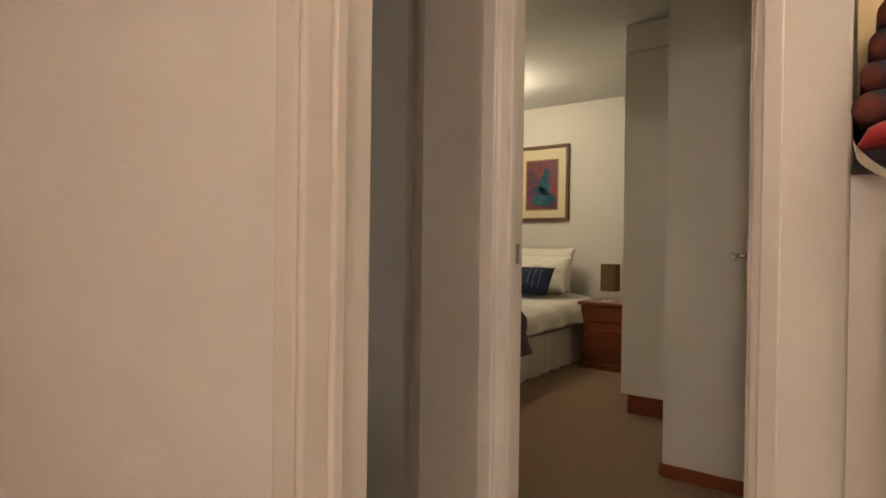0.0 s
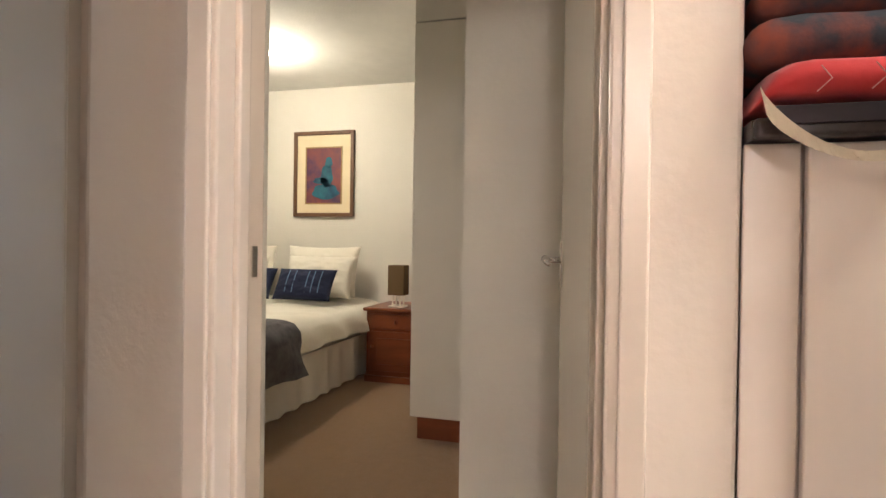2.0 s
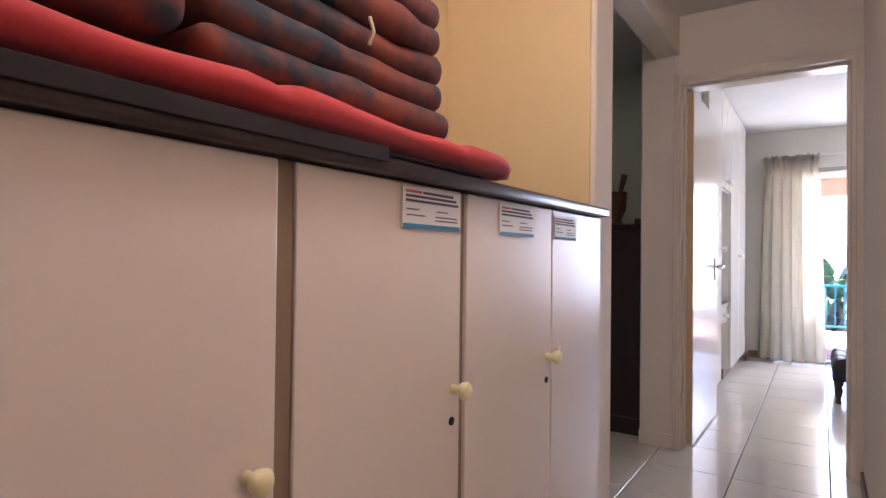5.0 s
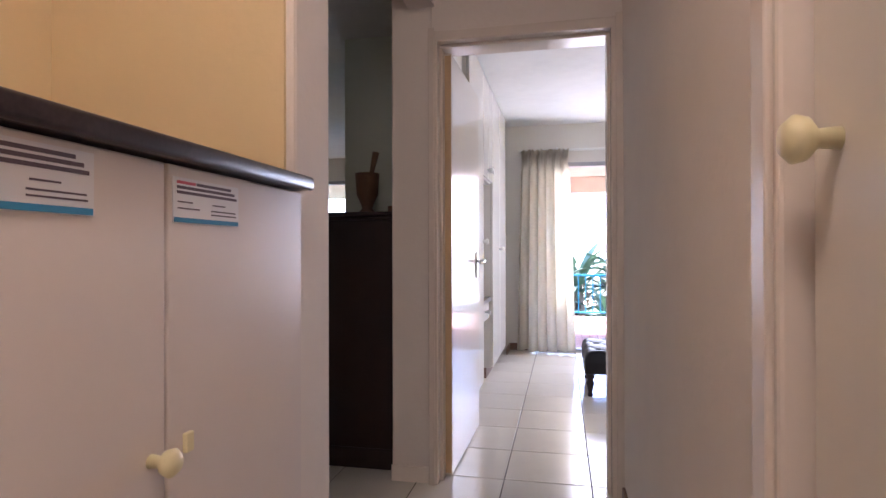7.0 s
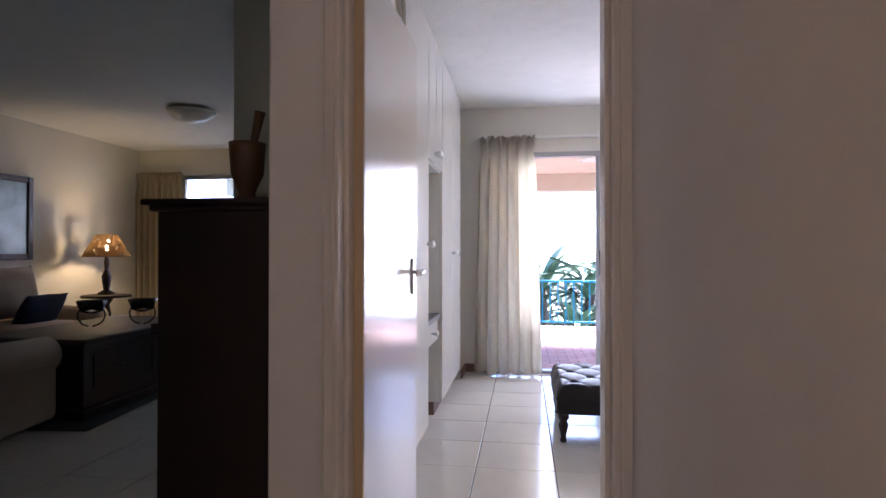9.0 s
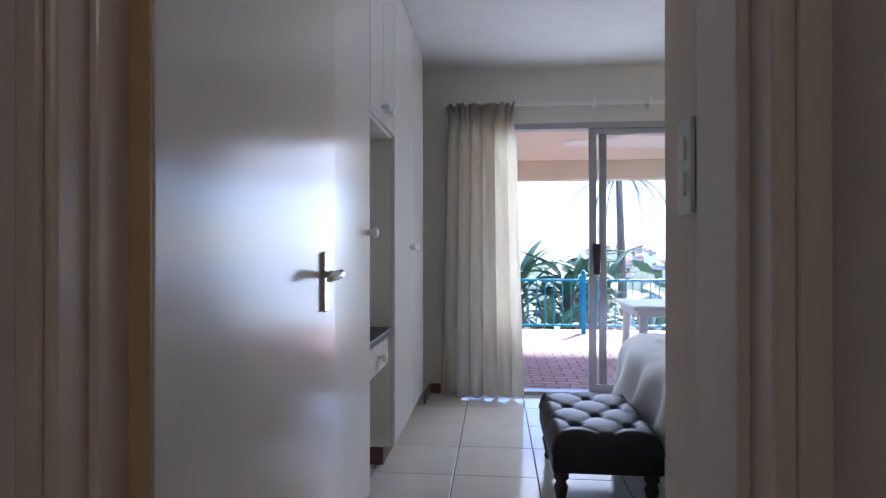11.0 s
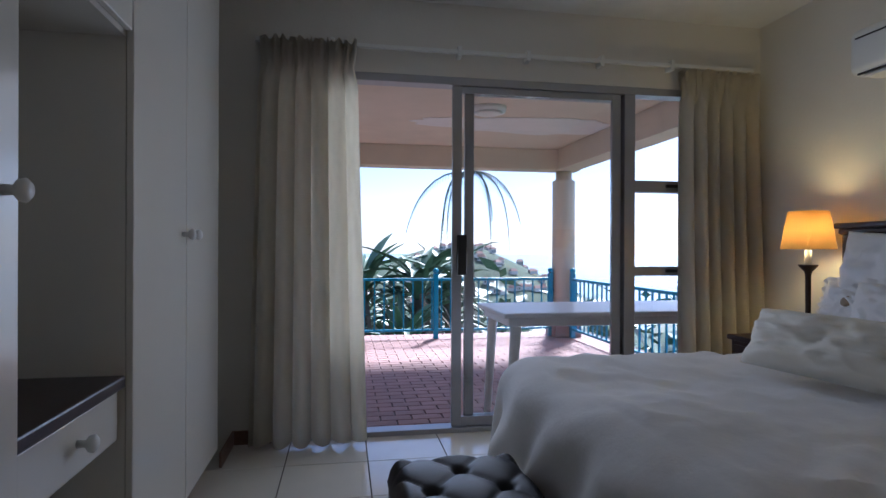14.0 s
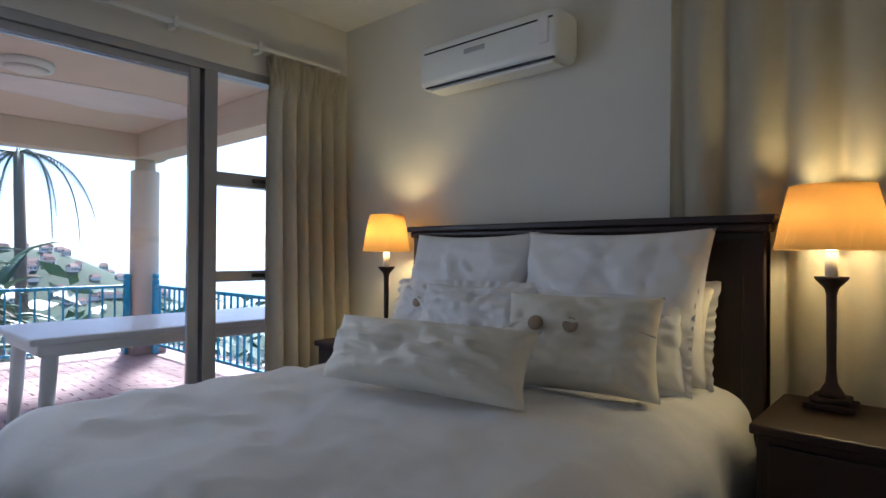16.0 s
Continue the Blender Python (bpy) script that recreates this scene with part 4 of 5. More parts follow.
for k in range(9):
    c = seat_cushion(MAP_Y(0.43) + 0.012 * (k % 3), 1.035 - 0.013 * (k % 2) - 0.007 * k, CX - 0.48 + 0.02 * (k % 2), CX + 0.014 - 0.006 * (k % 3), PILE - 0.008 + k * 0.055, 0.059, 11.0 + k, -0.8)
    if k in (2, 5):
        part("tie", tube([(0.25, 0.02 * k - 0.02, 0.008), (0.258, 0.02 * k - 0.018, 0.03), (0.25, 0.02 * k - 0.02, 0.055)], 0.0035, 6), BEIGE, c)
for k in range(7):
    seat_cushion(MAP_Y(-0.16) + 0.014 * k, MAP_Y(0.42) - 0.01 * (k % 3), CX - 0.5, CX + 0.014 - 0.007 * (k % 3), PILE + 0.010 + k * 0.066, 0.070, 21.0 + k, 1.5)

t = thing("ceiling_light", (-1.40, 0.85, CZ), 0, "round frosted ceiling light, lit", "ceiling light", group="ceiling lights")
part("base", lathe([(0.12, -0.03), (0.13, 0.0)], 28), WHITE_PLASTIC, t)
part("bowl", lathe([(0.02, -0.095), (0.08, -0.08), (0.12, -0.05), (0.135, -0.03)], 28), WARM_DIFFUSER, t, "lit frosted glass bowl", True).visible_shadow = False

# ---- second bedroom ----
t = thing("bed", (0.10, 0.06, 0), 0, "double bed with cream bedding, valance and a grey throw", "bed")
part("bed_base", box(-5.4, -3.55, -4.0, -2.28, 0.04, 0.30, 0.02), OLDLINEN, t)
part("mattress", box(-5.45, -3.50, -4.02, -2.27, 0.302, 0.56, 0.05, 3), OLDLINEN, t)


def valance(points, z0, z1, seed):
    bm = bmesh.new()
    pv = None
    for (ax, ay), (bx, by) in zip(points, points[1:]):
        n = int(math.hypot(bx - ax, by - ay) / 0.02)
        for i in range(n + 1):
            u = i / n
            x, y = ax + (bx - ax) * u, ay + (by - ay) * u
            w = 0.015 * math.sin(30 * (x + y) + 2 * noise.noise(Vector((x * 5, y * 5, seed))))
            q = [bm.verts.new((x + w, y + w, z0)), bm.verts.new((x, y, z1))]
            if pv:
                bm.faces.new((pv[0], q[0], q[1], pv[1]))
            pv = q
    return bm


part("valance", valance([(-5.4, -2.25), (-3.50, -2.25), (-3.46, -2.29), (-3.46, -4.02)], 0.01, 0.33, 4.0), OLDLINEN, t, "pale pleated valance", True)
bm = bed_cover(0, 1.95, 0, 1.74, 0.575, 0.26, 7.0, 40)
bmesh.ops.rotate(bm, cent=(0, 0, 0), matrix=Matrix.Rotation(math.pi, 3, "Z"), verts=bm.verts)
bmesh.ops.translate(bm, vec=(-3.52, -2.27, 0), verts=bm.verts)
part("duvet", bm, OLDLINEN, t, "cream quilted duvet", True)
bm = bed_cover(0, 0.55, 0, 1.78, 0.593, 0.40, 9.0, 40)
bmesh.ops.rotate(bm, cent=(0, 0, 0), matrix=Matrix.Rotation(math.pi, 3, "Z"), verts=bm.verts)
bmesh.ops.translate(bm, vec=(-3.49, -2.255, 0), verts=bm.verts)
part("throw", bm, THROW, t, "grey patterned throw across the bed's foot", True)


def stand_w(x, y, z, tilt, back):
    return pose(x + 0.10, y + 0.06, z) @ pose(0, 0, 0, 0, 90 - tilt, 0) @ pose(-back, 0, 0)


for k, (x, y, w, h, tl) in enumerate(((-5.40, -2.70, 0.68, 0.44, 14), (-5.40, -3.50, 0.68, 0.44, 14), (-5.18, -2.62, 0.62, 0.36, 24), (-5.18, -3.42, 0.62, 0.36, 24))):
    pillow("pillow", h, w, 0.17, stand_w(x, y, 0.585, tl, h / 2), OLDLINEN, "cream pillow leaning on the wall", 31.0 + k, "pillows on the second bed")
for k, y in enumerate((-2.62, -3.14)):
    c = pillow("cushion", 0.27, 0.50, 0.13, stand_w(-4.93, y, 0.585, 30, 0.135), NAVY, "navy cushion with pale blue stripes", 41.0 + k, "navy cushions", "cushion")
    for s in (-0.12, -0.06, 0.05, 0.10, 0.16):
        part("stripe", tube([(-0.09, s, 0.122), (-0.04, s, 0.131), (0.04, s, 0.131), (0.09, s, 0.122)], 0.004, 6), STRIPE, c)

t = thing("bedside_table", (-5.475, -2.08, 0), 0, "red-brown wooden bedside cabinet with a drawer and door", "bedside table")
part("top", box(0, 0.56, -0.02, 0.52, 0.545, 0.57, 0.006), REDWOOD, t)
part("body", box(0, 0.53, 0, 0.50, 0.05, 0.544, 0.004), REDWOOD, t)
part("plinth", box(0, 0.545, -0.01, 0.51, 0, 0.05, 0.006), REDWOOD, t)
d = part("drawer", box(0.531, 0.545, 0.03, 0.47, 0.41, 0.525, 0.005), REDWOOD, t)
part("knob", lathe([(0.007, 0), (0.016, 0.014), (0.008, 0.022)], 12), REDWOOD, d).matrix_basis = pose(0.545, 0.25, 0.468, 0, 90, 0)
d = part("cabinet_door", join(box(0.531, 0.543, 0.03, 0.47, 0.09, 0.39, 0.004), box(0.543, 0.549, 0.09, 0.41, 0.14, 0.34, 0.005)), REDWOOD, t)
part("knob", lathe([(0.007, 0), (0.016, 0.014), (0.008, 0.022)], 12), REDWOOD, d).matrix_basis = pose(0.543, 0.06, 0.28, 0, 90, 0)
t = thing("table_lamp", (-5.04, -1.86, 0.571), 0, "small table lamp with a square brown shade", "lamp")
part("base", box(-0.06, 0.06, -0.06, 0.06, 0, 0.015, 0.004), OLDLINEN, t)
for s in (-0.045, -0.015, 0.015, 0.045):
    part("rod", tube([(0, s, 0.015), (0, s, 0.10)], 0.006, 8), OLDLINEN, t)
part("shade", join(box(-0.062, 0.062, -0.065, 0.065, 0.095, 0.325, 0.004)), BROWN_SHADE, t, "brown woven shade")
t = thing("picture", (-5.488, -2.74, 1.674), 0, "framed painting with a cream mount and teal figure shapes", "picture")
part("frame", join(box(0, 0.03, -0.295, -0.262, -0.38, 0.38, 0.006), box(0, 0.03, 0.262, 0.295, -0.38, 0.38, 0.006), box(0, 0.03, -0.262, 0.262, 0.347, 0.38, 0.006), box(0, 0.03, -0.262, 0.262, -0.38, -0.347, 0.006)), CARVED, t)
part("mount", box(0.002, 0.012, -0.262, 0.262, -0.347, 0.347), MOUNT, t)
part("inner_frame", join(box(0.0125, 0.018, -0.18, -0.168, -0.27, 0.24), box(0.0125, 0.018, 0.168, 0.18, -0.27, 0.24), box(0.0125, 0.018, -0.168, 0.168, 0.228, 0.24), box(0.0125, 0.018, -0.168, 0.168, -0.27, -0.258)), GILT, t)
part("painting", box(0.0125, 0.0145, -0.168, 0.168, -0.258, 0.228), ART_RED, t)


def blob(cx, cz, rx, rz, depth=0.0155):
    bm = bmesh.new()
    vs = [bm.verts.new((depth, cx + rx * math.cos(2 * math.pi * i / 24) * (1 + 0.12 * math.sin(5 * i)), cz + rz * math.sin(2 * math.pi * i / 24))) for i in range(24)]
    bm.faces.new(vs)
    r = bmesh.ops.extrude_face_region(bm, geom=bm.faces[:])
    bmesh.ops.translate(bm, vec=(0.001, 0, 0), verts=[v for v in r["geom"] if isinstance(v, bmesh.types.BMVert)])
    return bm


part("painted_shape", join(blob(0.02, -0.16, 0.13, 0.07), blob(0.03, -0.02, 0.06, 0.10), blob(0.05, 0.10, 0.035, 0.05), blob(-0.03, -0.06, 0.07, 0.03)), ART_TEAL, t, "teal painted shapes")

t = thing("wardrobe", (0, 0, 0), 0, "pale wardrobe with a dark plinth and top cupboard", "wardrobe")
part("body", box(-4.90, -3.83, -1.34, 0.48, 0.12, 2.26, 0.004), WARD, t)
part("top_cupboard", box(-4.90, -3.83, -1.34, 0.48, 2.266, CZ - 0.003, 0.004), WARD, t)
part("plinth", box(-4.86, -3.845, -1.30, 0.48, 0, 0.119), REDWOOD, t, "dark red-brown plinth")
t = thing("ceiling_light", (-4.4, -2.75, CZ), 0, "round frosted ceiling light, lit", "ceiling light", group="ceiling lights")
part("base", lathe([(0.12, -0.03), (0.13, 0.0)], 28), WHITE_PLASTIC, t)
part("bowl", lathe([(0.02, -0.095), (0.08, -0.08), (0.12, -0.05), (0.135, -0.03)], 28), WARM_DIFFUSER, t, "lit frosted glass bowl", True).visible_shadow = False

# ---- third bedroom ----
t = thing("bed", (0, 0, 0), 0, "single bed with white bedding seen past the open door", "bed")
part("bed_base", box(-1.74, -1.02, -4.1, -2.11, 0.05, 0.30, 0.02), LINEN, t)
part("mattress", box(-1.74, -1.02, -4.1, -2.09, 0.302, 0.55, 0.05, 3), LINEN, t)
bm = bed_cover(0, 2.0, 0, 0.66, 0.60, 0.42, 14.0, 40)
bmesh.ops.rotate(bm, cent=(0, 0, 0), matrix=Matrix.Rotation(-math.pi / 2, 3, "Z"), verts=bm.verts)
bmesh.ops.translate(bm, vec=(-1.72, -2.08, 0), verts=bm.verts)
part("duvet", bm, LINEN, t, "thick white duvet", True)

# ---- living room ----
t = thing("cabinet", (-2.47, 3.56, 0), 0, "tall dark-stained wooden cabinet with a moulded top", "cabinet")
part("body", box(0, 0.42, 0, 0.70, 0.10, 1.235, 0.004), DARKWOOD, t)
part("top", join(box(-0.045, 0.43, -0.03, 0.72, 1.255, 1.275, 0.006), box(-0.025, 0.425, -0.015, 0.71, 1.235, 1.256, 0.008)), DARKWOOD, t)
part("plinth", box(-0.015, 0.43, -0.012, 0.71, 0, 0.10, 0.008), DARKWOOD, t)
t = thing("mortar", (-2.28, 3.80, 1.276), 0, "carved brown wooden mortar with its pestle", "mortar")
part("bowl", lathe([(0.045, 0), (0.05, 0.012), (0.028, 0.035), (0.035, 0.06), (0.058, 0.11), (0.064, 0.20), (0.066, 0.225), (0.056, 0.225), (0.05, 0.12), (0.01, 0.09)], 22), CARVED, t, "", True)
part("pestle", tube([(0, 0, 0.10), (0.03, 0.0, 0.25), (0.05, 0.0, 0.34)], [0.014, 0.014, 0.02], 10), CARVED, t, "", True)
t = thing("carving", (-2.12, 3.86, 1.276), 0, "tall slender carved wooden figure of a bird", "carving")
part("figure", join(box(-0.05, 0.05, -0.05, 0.05, 0, 0.05, 0.008), tube([(0, 0, 0.04), (0.005, 0, 0.2), (-0.005, 0, 0.32), (0.012, 0, 0.45), (0.018, 0, 0.56), (-0.003, 0, 0.63), (0.012, 0, 0.68), (0.03, 0, 0.66)],
                    [0.012, 0.016, 0.008, 0.02, 0.014, 0.016, 0.014, 0.004], 10)), CARVED, t, "", True)
t = thing("tray_table", (-2.89, 4.72, 0), 20, "dark folding tray table on crossed legs", "table")
part("tray", join(box(-0.3, 0.3, -0.22, 0.22, 0.70, 0.715, 0.004), box(-0.3, 0.3, -0.22, -0.21, 0.715, 0.75, 0.003), box(-0.3, 0.3, 0.21, 0.22, 0.715, 0.75, 0.003)), DARKWOOD, t)
for s in (-0.18, 0.18):
    part("leg", tube([(-0.25, s, 0), (0.25, s, 0.70)], 0.015, 8), DARKWOOD, t)
    part("leg", tube([(0.25, s, 0), (-0.25, s, 0.70)], 0.015, 8), DARKWOOD, t)


def sofa(x, y, rz, w, label, name="sofa"):
    t = thing(name, (x, y, 0), rz, label, name)
    part("base", box(-w / 2, w / 2, -0.42, 0.42, 0.05, 0.30, 0.04, 3), SOFA, t, "", True)
    n = max(1, int(round((w - 0.4) / 0.65)))
    for k in range(n):
        a = -w / 2 + 0.2 + (w - 0.4) * k / n
        part("seat_cushion", box(a + 0.005, a + (w - 0.4) / n - 0.005, -0.44, 0.28, 0.30, 0.47, 0.06, 4), SOFA, t, "", True)
        ob = part("back_cushion", cushion(0.5, (w - 0.4) / n, 0.26, 18, k + 3.0), SOFA, t, "", True)
        ob.matrix_basis = pose(a + (w - 0.4) / n / 2, 0.16, 0.46) @ pose(0, 0, 0, 78, 0, 0) @ pose(0, 0.25, 0, 0, 0, 90)
    part("back", box(-w / 2 + 0.05, w / 2 - 0.05, 0.28, 0.46, 0.2, 0.86, 0.08, 4), SOFA, t, "", True)
    for s in (-1, 1):
        part("arm", join(box(s * w / 2 - 0.10, s * w / 2 + 0.10, -0.43, 0.44, 0.05, 0.46, 0.04, 3), tube([(s * w / 2, -0.44, 0.45), (s * w / 2, 0.42, 0.48)], 0.115, 16)), SOFA, t, "", True)
    return t


sofa(-5.84, 5.9, 90, 2.0, "beige upholstered sofa along the wall, with rolled arms")
sofa(-4.74, 4.58, 186, 0.98, "beige upholstered armchair with rolled arms", "armchair")
sofa(-3.9, 8.1, 0, 1.3, "beige upholstered sofa under the window", "sofa")
c = cushion(0.45, 0.45, 0.16, 20, 51.0)
ob = solid("cushion", c, NAVY, "dark patterned scatter cushion on the sofa", "cushion", smooth=True)
ob.matrix_basis = pose(-5.6, 6.45, 0.49, 0, -60, 0)
t = thing("coffee_table", (-4.48, 5.80, 0), 0, "dark wooden chest-like coffee table on a rug", "coffee table")
part("top", box(-0.42, 0.42, -0.68, 0.68, 0.50, 0.54, 0.01), DARKWOOD, t)
part("body", box(-0.36, 0.36, -0.62, 0.62, 0.08, 0.50, 0.006), DARKWOOD, t)
part("plinth", box(-0.40, 0.40, -0.66, 0.66, 0.012, 0.08, 0.01), DARKWOOD, t)
for y in (-0.3, 0.3):
    d = part("drawer", box(0.361, 0.372, y - 0.24, y + 0.24, 0.2, 0.42, 0.004), DARKWOOD, t)
    part("drawer_pull", tube([(0.375, y - 0.04, 0.32), (0.39, y, 0.31), (0.375, y + 0.04, 0.32)], 0.005, 6), IRON, d)
solid("rug", box(-0.62, 0.62, -0.95, 0.95, 0.001, 0.011, 0.004), RUG, "dark grey-green rug under the coffee table", "rug", at=pose(-4.63, 5.88, 0, 0, 0, 5))
t = thing("bowl_stand", (-4.36, 5.80, 0.541), -53, "black iron scroll stand holding glass bowls", "bowl stand")
for s in (-0.17, 0.17):
    part("scroll", tube([(0, s + 0.09 * math.cos(a * 0.5), 0.09 + 0.085 * math.sin(a * 0.5)) for a in range(-3, 10)], 0.006, 6), IRON, t)
    part("bowl", lathe([(0.03, 0.10), (0.075, 0.12), (0.105, 0.20), (0.10, 0.20), (0.07, 0.125), (0.01, 0.108)], 22, (0, s, 0)), BOWL_GLASS, t, "clear glass bowl", True)
t = thing("side_table", (-5.90, 7.60, 0), 0, "small round dark wooden side table", "side table")
part("top", lathe([(0.20, 0.60), (0.25, 0.605), (0.25, 0.63), (0.20, 0.635)], 26), DARKWOOD, t)
part("stem", lathe([(0.16, 0), (0.15, 0.02), (0.04, 0.06), (0.03, 0.3), (0.05, 0.42), (0.03, 0.52), (0.08, 0.60)], 20), DARKWOOD, t, "", True)
t = thing("table_lamp", (-5.90, 7.60, 0.636), 0, "lit table lamp with a woven brown shade and turned stem", "lamp")
part("stem", lathe([(0.09, 0), (0.085, 0.02), (0.03, 0.05), (0.045, 0.14), (0.05, 0.20), (0.022, 0.28), (0.028, 0.36), (0.02, 0.40), (0.01, 0.47)], 18), DARKWOOD, t, "", True)
bm = bmesh.new()
rw = random.Random(31)
levels = [(0.245 - 0.14 * j / 12, 0.42 + 0.25 * j / 12) for j in range(13)]
rings = [[bm.verts.new((q * math.cos(2 * math.pi * i / 60), q * math.sin(2 * math.pi * i / 60), h)) for i in range(60)] for q, h in levels]
for j, (a, c) in enumerate(zip(rings, rings[1:])):
    for i in range(60):
        if j in (0, 11) or (i + j) % 2 or rw.random() < 0.72:
            bm.faces.new((a[i], a[(i + 1) % 60], c[(i + 1) % 60], c[i]))
bmesh.ops.solidify(bm, geom=bm.faces[:], thickness=0.003)
part("shade", bm, BROWN_SHADE, t, "woven brown shade", True)
part("bulb", lathe([(0.012, 0.50), (0.03, 0.55), (0.024, 0.60), (0.004, 0.62)], 14), BULB, t, "", True).visible_shadow = False
lamp("living_bulb", "POINT", (-5.90, 7.60, 0.636 + 0.58), 0.8, WARM, 0.03)
curtain("curtain", -6.25, 8.56, 0.05, 0, 0.66, 2.08, 8, 0.05, GOLD_CURTAIN, "beige curtain hanging beside the living-room window", 21)
t = thing("window_living", (0, 8.8, 0), 0, "aluminium living-room window", "window", kind="structure")
part("window_frame", join(box(-5.75, -3.2, -0.03, 0.03, 0.95, 1.0, 0.003), box(-5.75, -3.2, -0.03, 0.03, 2.07, 2.12, 0.003), *[box(x, x + 0.05, -0.03, 0.03, 1.0, 2.07, 0.003) for x in (-5.75, -4.95, -4.1, -3.25)]), ALU, t)
part("window_sill", box(-5.75, -3.2, -0.14, -0.031, 0.951, 0.975, 0.004), BED_WALL, t)
for x0, x1 in ((-5.69, -4.96), (-4.89, -4.11), (-4.04, -3.26)):
    g = part("pane", box(x0, x1, -0.002, 0.002, 1.002, 2.068), GLASS, t)
    g.visible_shadow = False
t = thing("picture", (-6.297, 6.50, 1.45), 0, "dark-framed pale blue print on the wall", "picture")
part("frame", join(box(0, 0.03, -0.52, -0.46, -0.42, 0.42, 0.006), box(0, 0.03, 0.46, 0.52, -0.42, 0.42, 0.006), box(0, 0.03, -0.46, 0.46, 0.36, 0.42, 0.006), box(0, 0.03, -0.46, 0.46, -0.42, -0.36, 0.006)), DARKWOOD, t)
part("print", box(0.002, 0.012, -0.46, 0.46, -0.36, 0.36), ART_BLUE, t)
t = thing("ceiling_light", (-4.35, 6.75, CZ), 0, "round frosted ceiling light, unlit", "ceiling light")
part("base", lathe([(0.14, -0.02), (0.15, 0.0)], 28), WHITE_PLASTIC, t)
part("bowl", lathe([(0.02, -0.12), (0.12, -0.10), (0.19, -0.055), (0.22, -0.02)], 28), FROST, t, "frosted glass bowl", True)

# ---- balcony ----
BZ = -0.14
RY = 11.35
solid("balcony_slab", join(box(-2.49, 2.3, 7.30, 8.90, BZ - 0.25, BZ - 0.012), box(-6.5, 2.3, 8.901, 11.75, BZ - 0.25, BZ - 0.012)), GROUT, "red-brown paved balcony floor", "floor", kind="structure")
SLAB = bpy.data.objects["balcony_slab"]
solid("ceiling_balcony", join(box(-2.49, 2.3, 7.30, 8.90, 2.40, 2.52), box(-6.5, 2.3, 8.901, 11.75, 2.40, 2.52)), BALC, "buff plastered balcony ceiling with bare patches", "ceiling", kind="structure")
bm = bmesh.new()
vs = []
for i in range(60):
    a = 2 * math.pi * i / 60
    r = 1 + 0.22 * noise.noise(Vector((math.cos(a) * 2.2, math.sin(a) * 2.2, 3))) + 0.10 * noise.noise(Vector((math.cos(a) * 9, math.sin(a) * 9, 5)))
    vs.append(bm.verts.new((0.62 + 1.2 * r * math.cos(a), 9.9 + (0.38 + 0.16 * math.cos(a)) * r * math.sin(a), 2.394)))
f0 = bm.faces.new(vs)
r = bmesh.ops.extrude_face_region(bm, geom=[f0])
bmesh.ops.translate(bm, vec=(0, 0, 0.005), verts=[v for v in r["geom"] if isinstance(v, bmesh.types.BMVert)])
solid("ceiling_patch", bm, PEEL, "bare white plaster patch where paint has peeled", "ceiling patch", kind="structure")
solid("beam_front", box(-6.5, 1.95, 11.25, 11.52, 2.12, 2.40, 0.01), BALC, "buff plastered balcony beam", "beam", kind="structure")
solid("beam_side", box(1.62, 1.90, 7.30, 11.249, 2.12, 2.40, 0.01), BALC, "buff plastered balcony beam", "beam", kind="structure")
t = thing("column", (1.76, 11.38, BZ), 0, "round buff plastered balcony column on a red base", "column", kind="structure")
part("shaft", lathe([(0.155, 0.16), (0.155, 2.12), (0.145, 2.135), (0.11, 2.14), (0.11, 2.27)], 32), BALC, t, "", True)
part("base", box(-0.19, 0.19, -0.19, 0.19, 0, 0.16, 0.01), PAVER, t, "red-brown tiled column base")
t = thing("balcony_light", (0.12, 9.2, 2.40), 0, "round ribbed balcony ceiling light", "ceiling light")
part("rim", lathe([(0.16, -0.05), (0.17, -0.02), (0.17, 0.0)], 28), WHITE_PLASTIC, t, "", True)
part("lens", lathe([(0.02, -0.075), (0.10, -0.07), (0.14, -0.05)], 28), FROST, t, "", True)


def railing(name, x0, y0, x1, y1, posts, label):
    L = math.hypot(x1 - x0, y1 - y0)
    t = thing(name, (x0, y0, BZ), math.degrees(math.atan2(y1 - y0, x1 - x0)), label, "railing")
    part("top_rail", box(0, L, -0.022, 0.022, 0.765, 0.80, 0.006), BLUE, t)
    part("bottom_rail", box(0, L, -0.018, 0.018, 0.10, 0.13, 0.005), BLUE, t)
    for i in range(posts):
        x = L * i / (posts - 1)
        p = part("post", box(x - 0.032, x + 0.032, -0.032, 0.032, 0, 0.86, 0.006), BLUE, t)
        part("finial", lathe([(0.018, 0.86), (0.04, 0.885), (0.036, 0.915), (0.008, 0.935)], 14, (x, 0, 0)), BLUE, p, "", True)
    n = int(L / 0.125)
    bar = box(-0.009, 0.009, -0.009, 0.009, 0.13, 0.765, 0.002)
    me = mesh_of("baluster", bar, BLUE)
    for i in range(1, n):
        o = new("baluster", me)
        o.parent = t
        o.matrix_basis = pose(L * i / n, 0, 0)


railing("railing", -6.4, RY, 1.56, RY, 6, "blue painted steel balcony railing with ball-topped posts")
railing("railing", 1.80, 11.15, 1.80, 7.40, 4, "blue painted steel balcony railing with ball-topped posts")

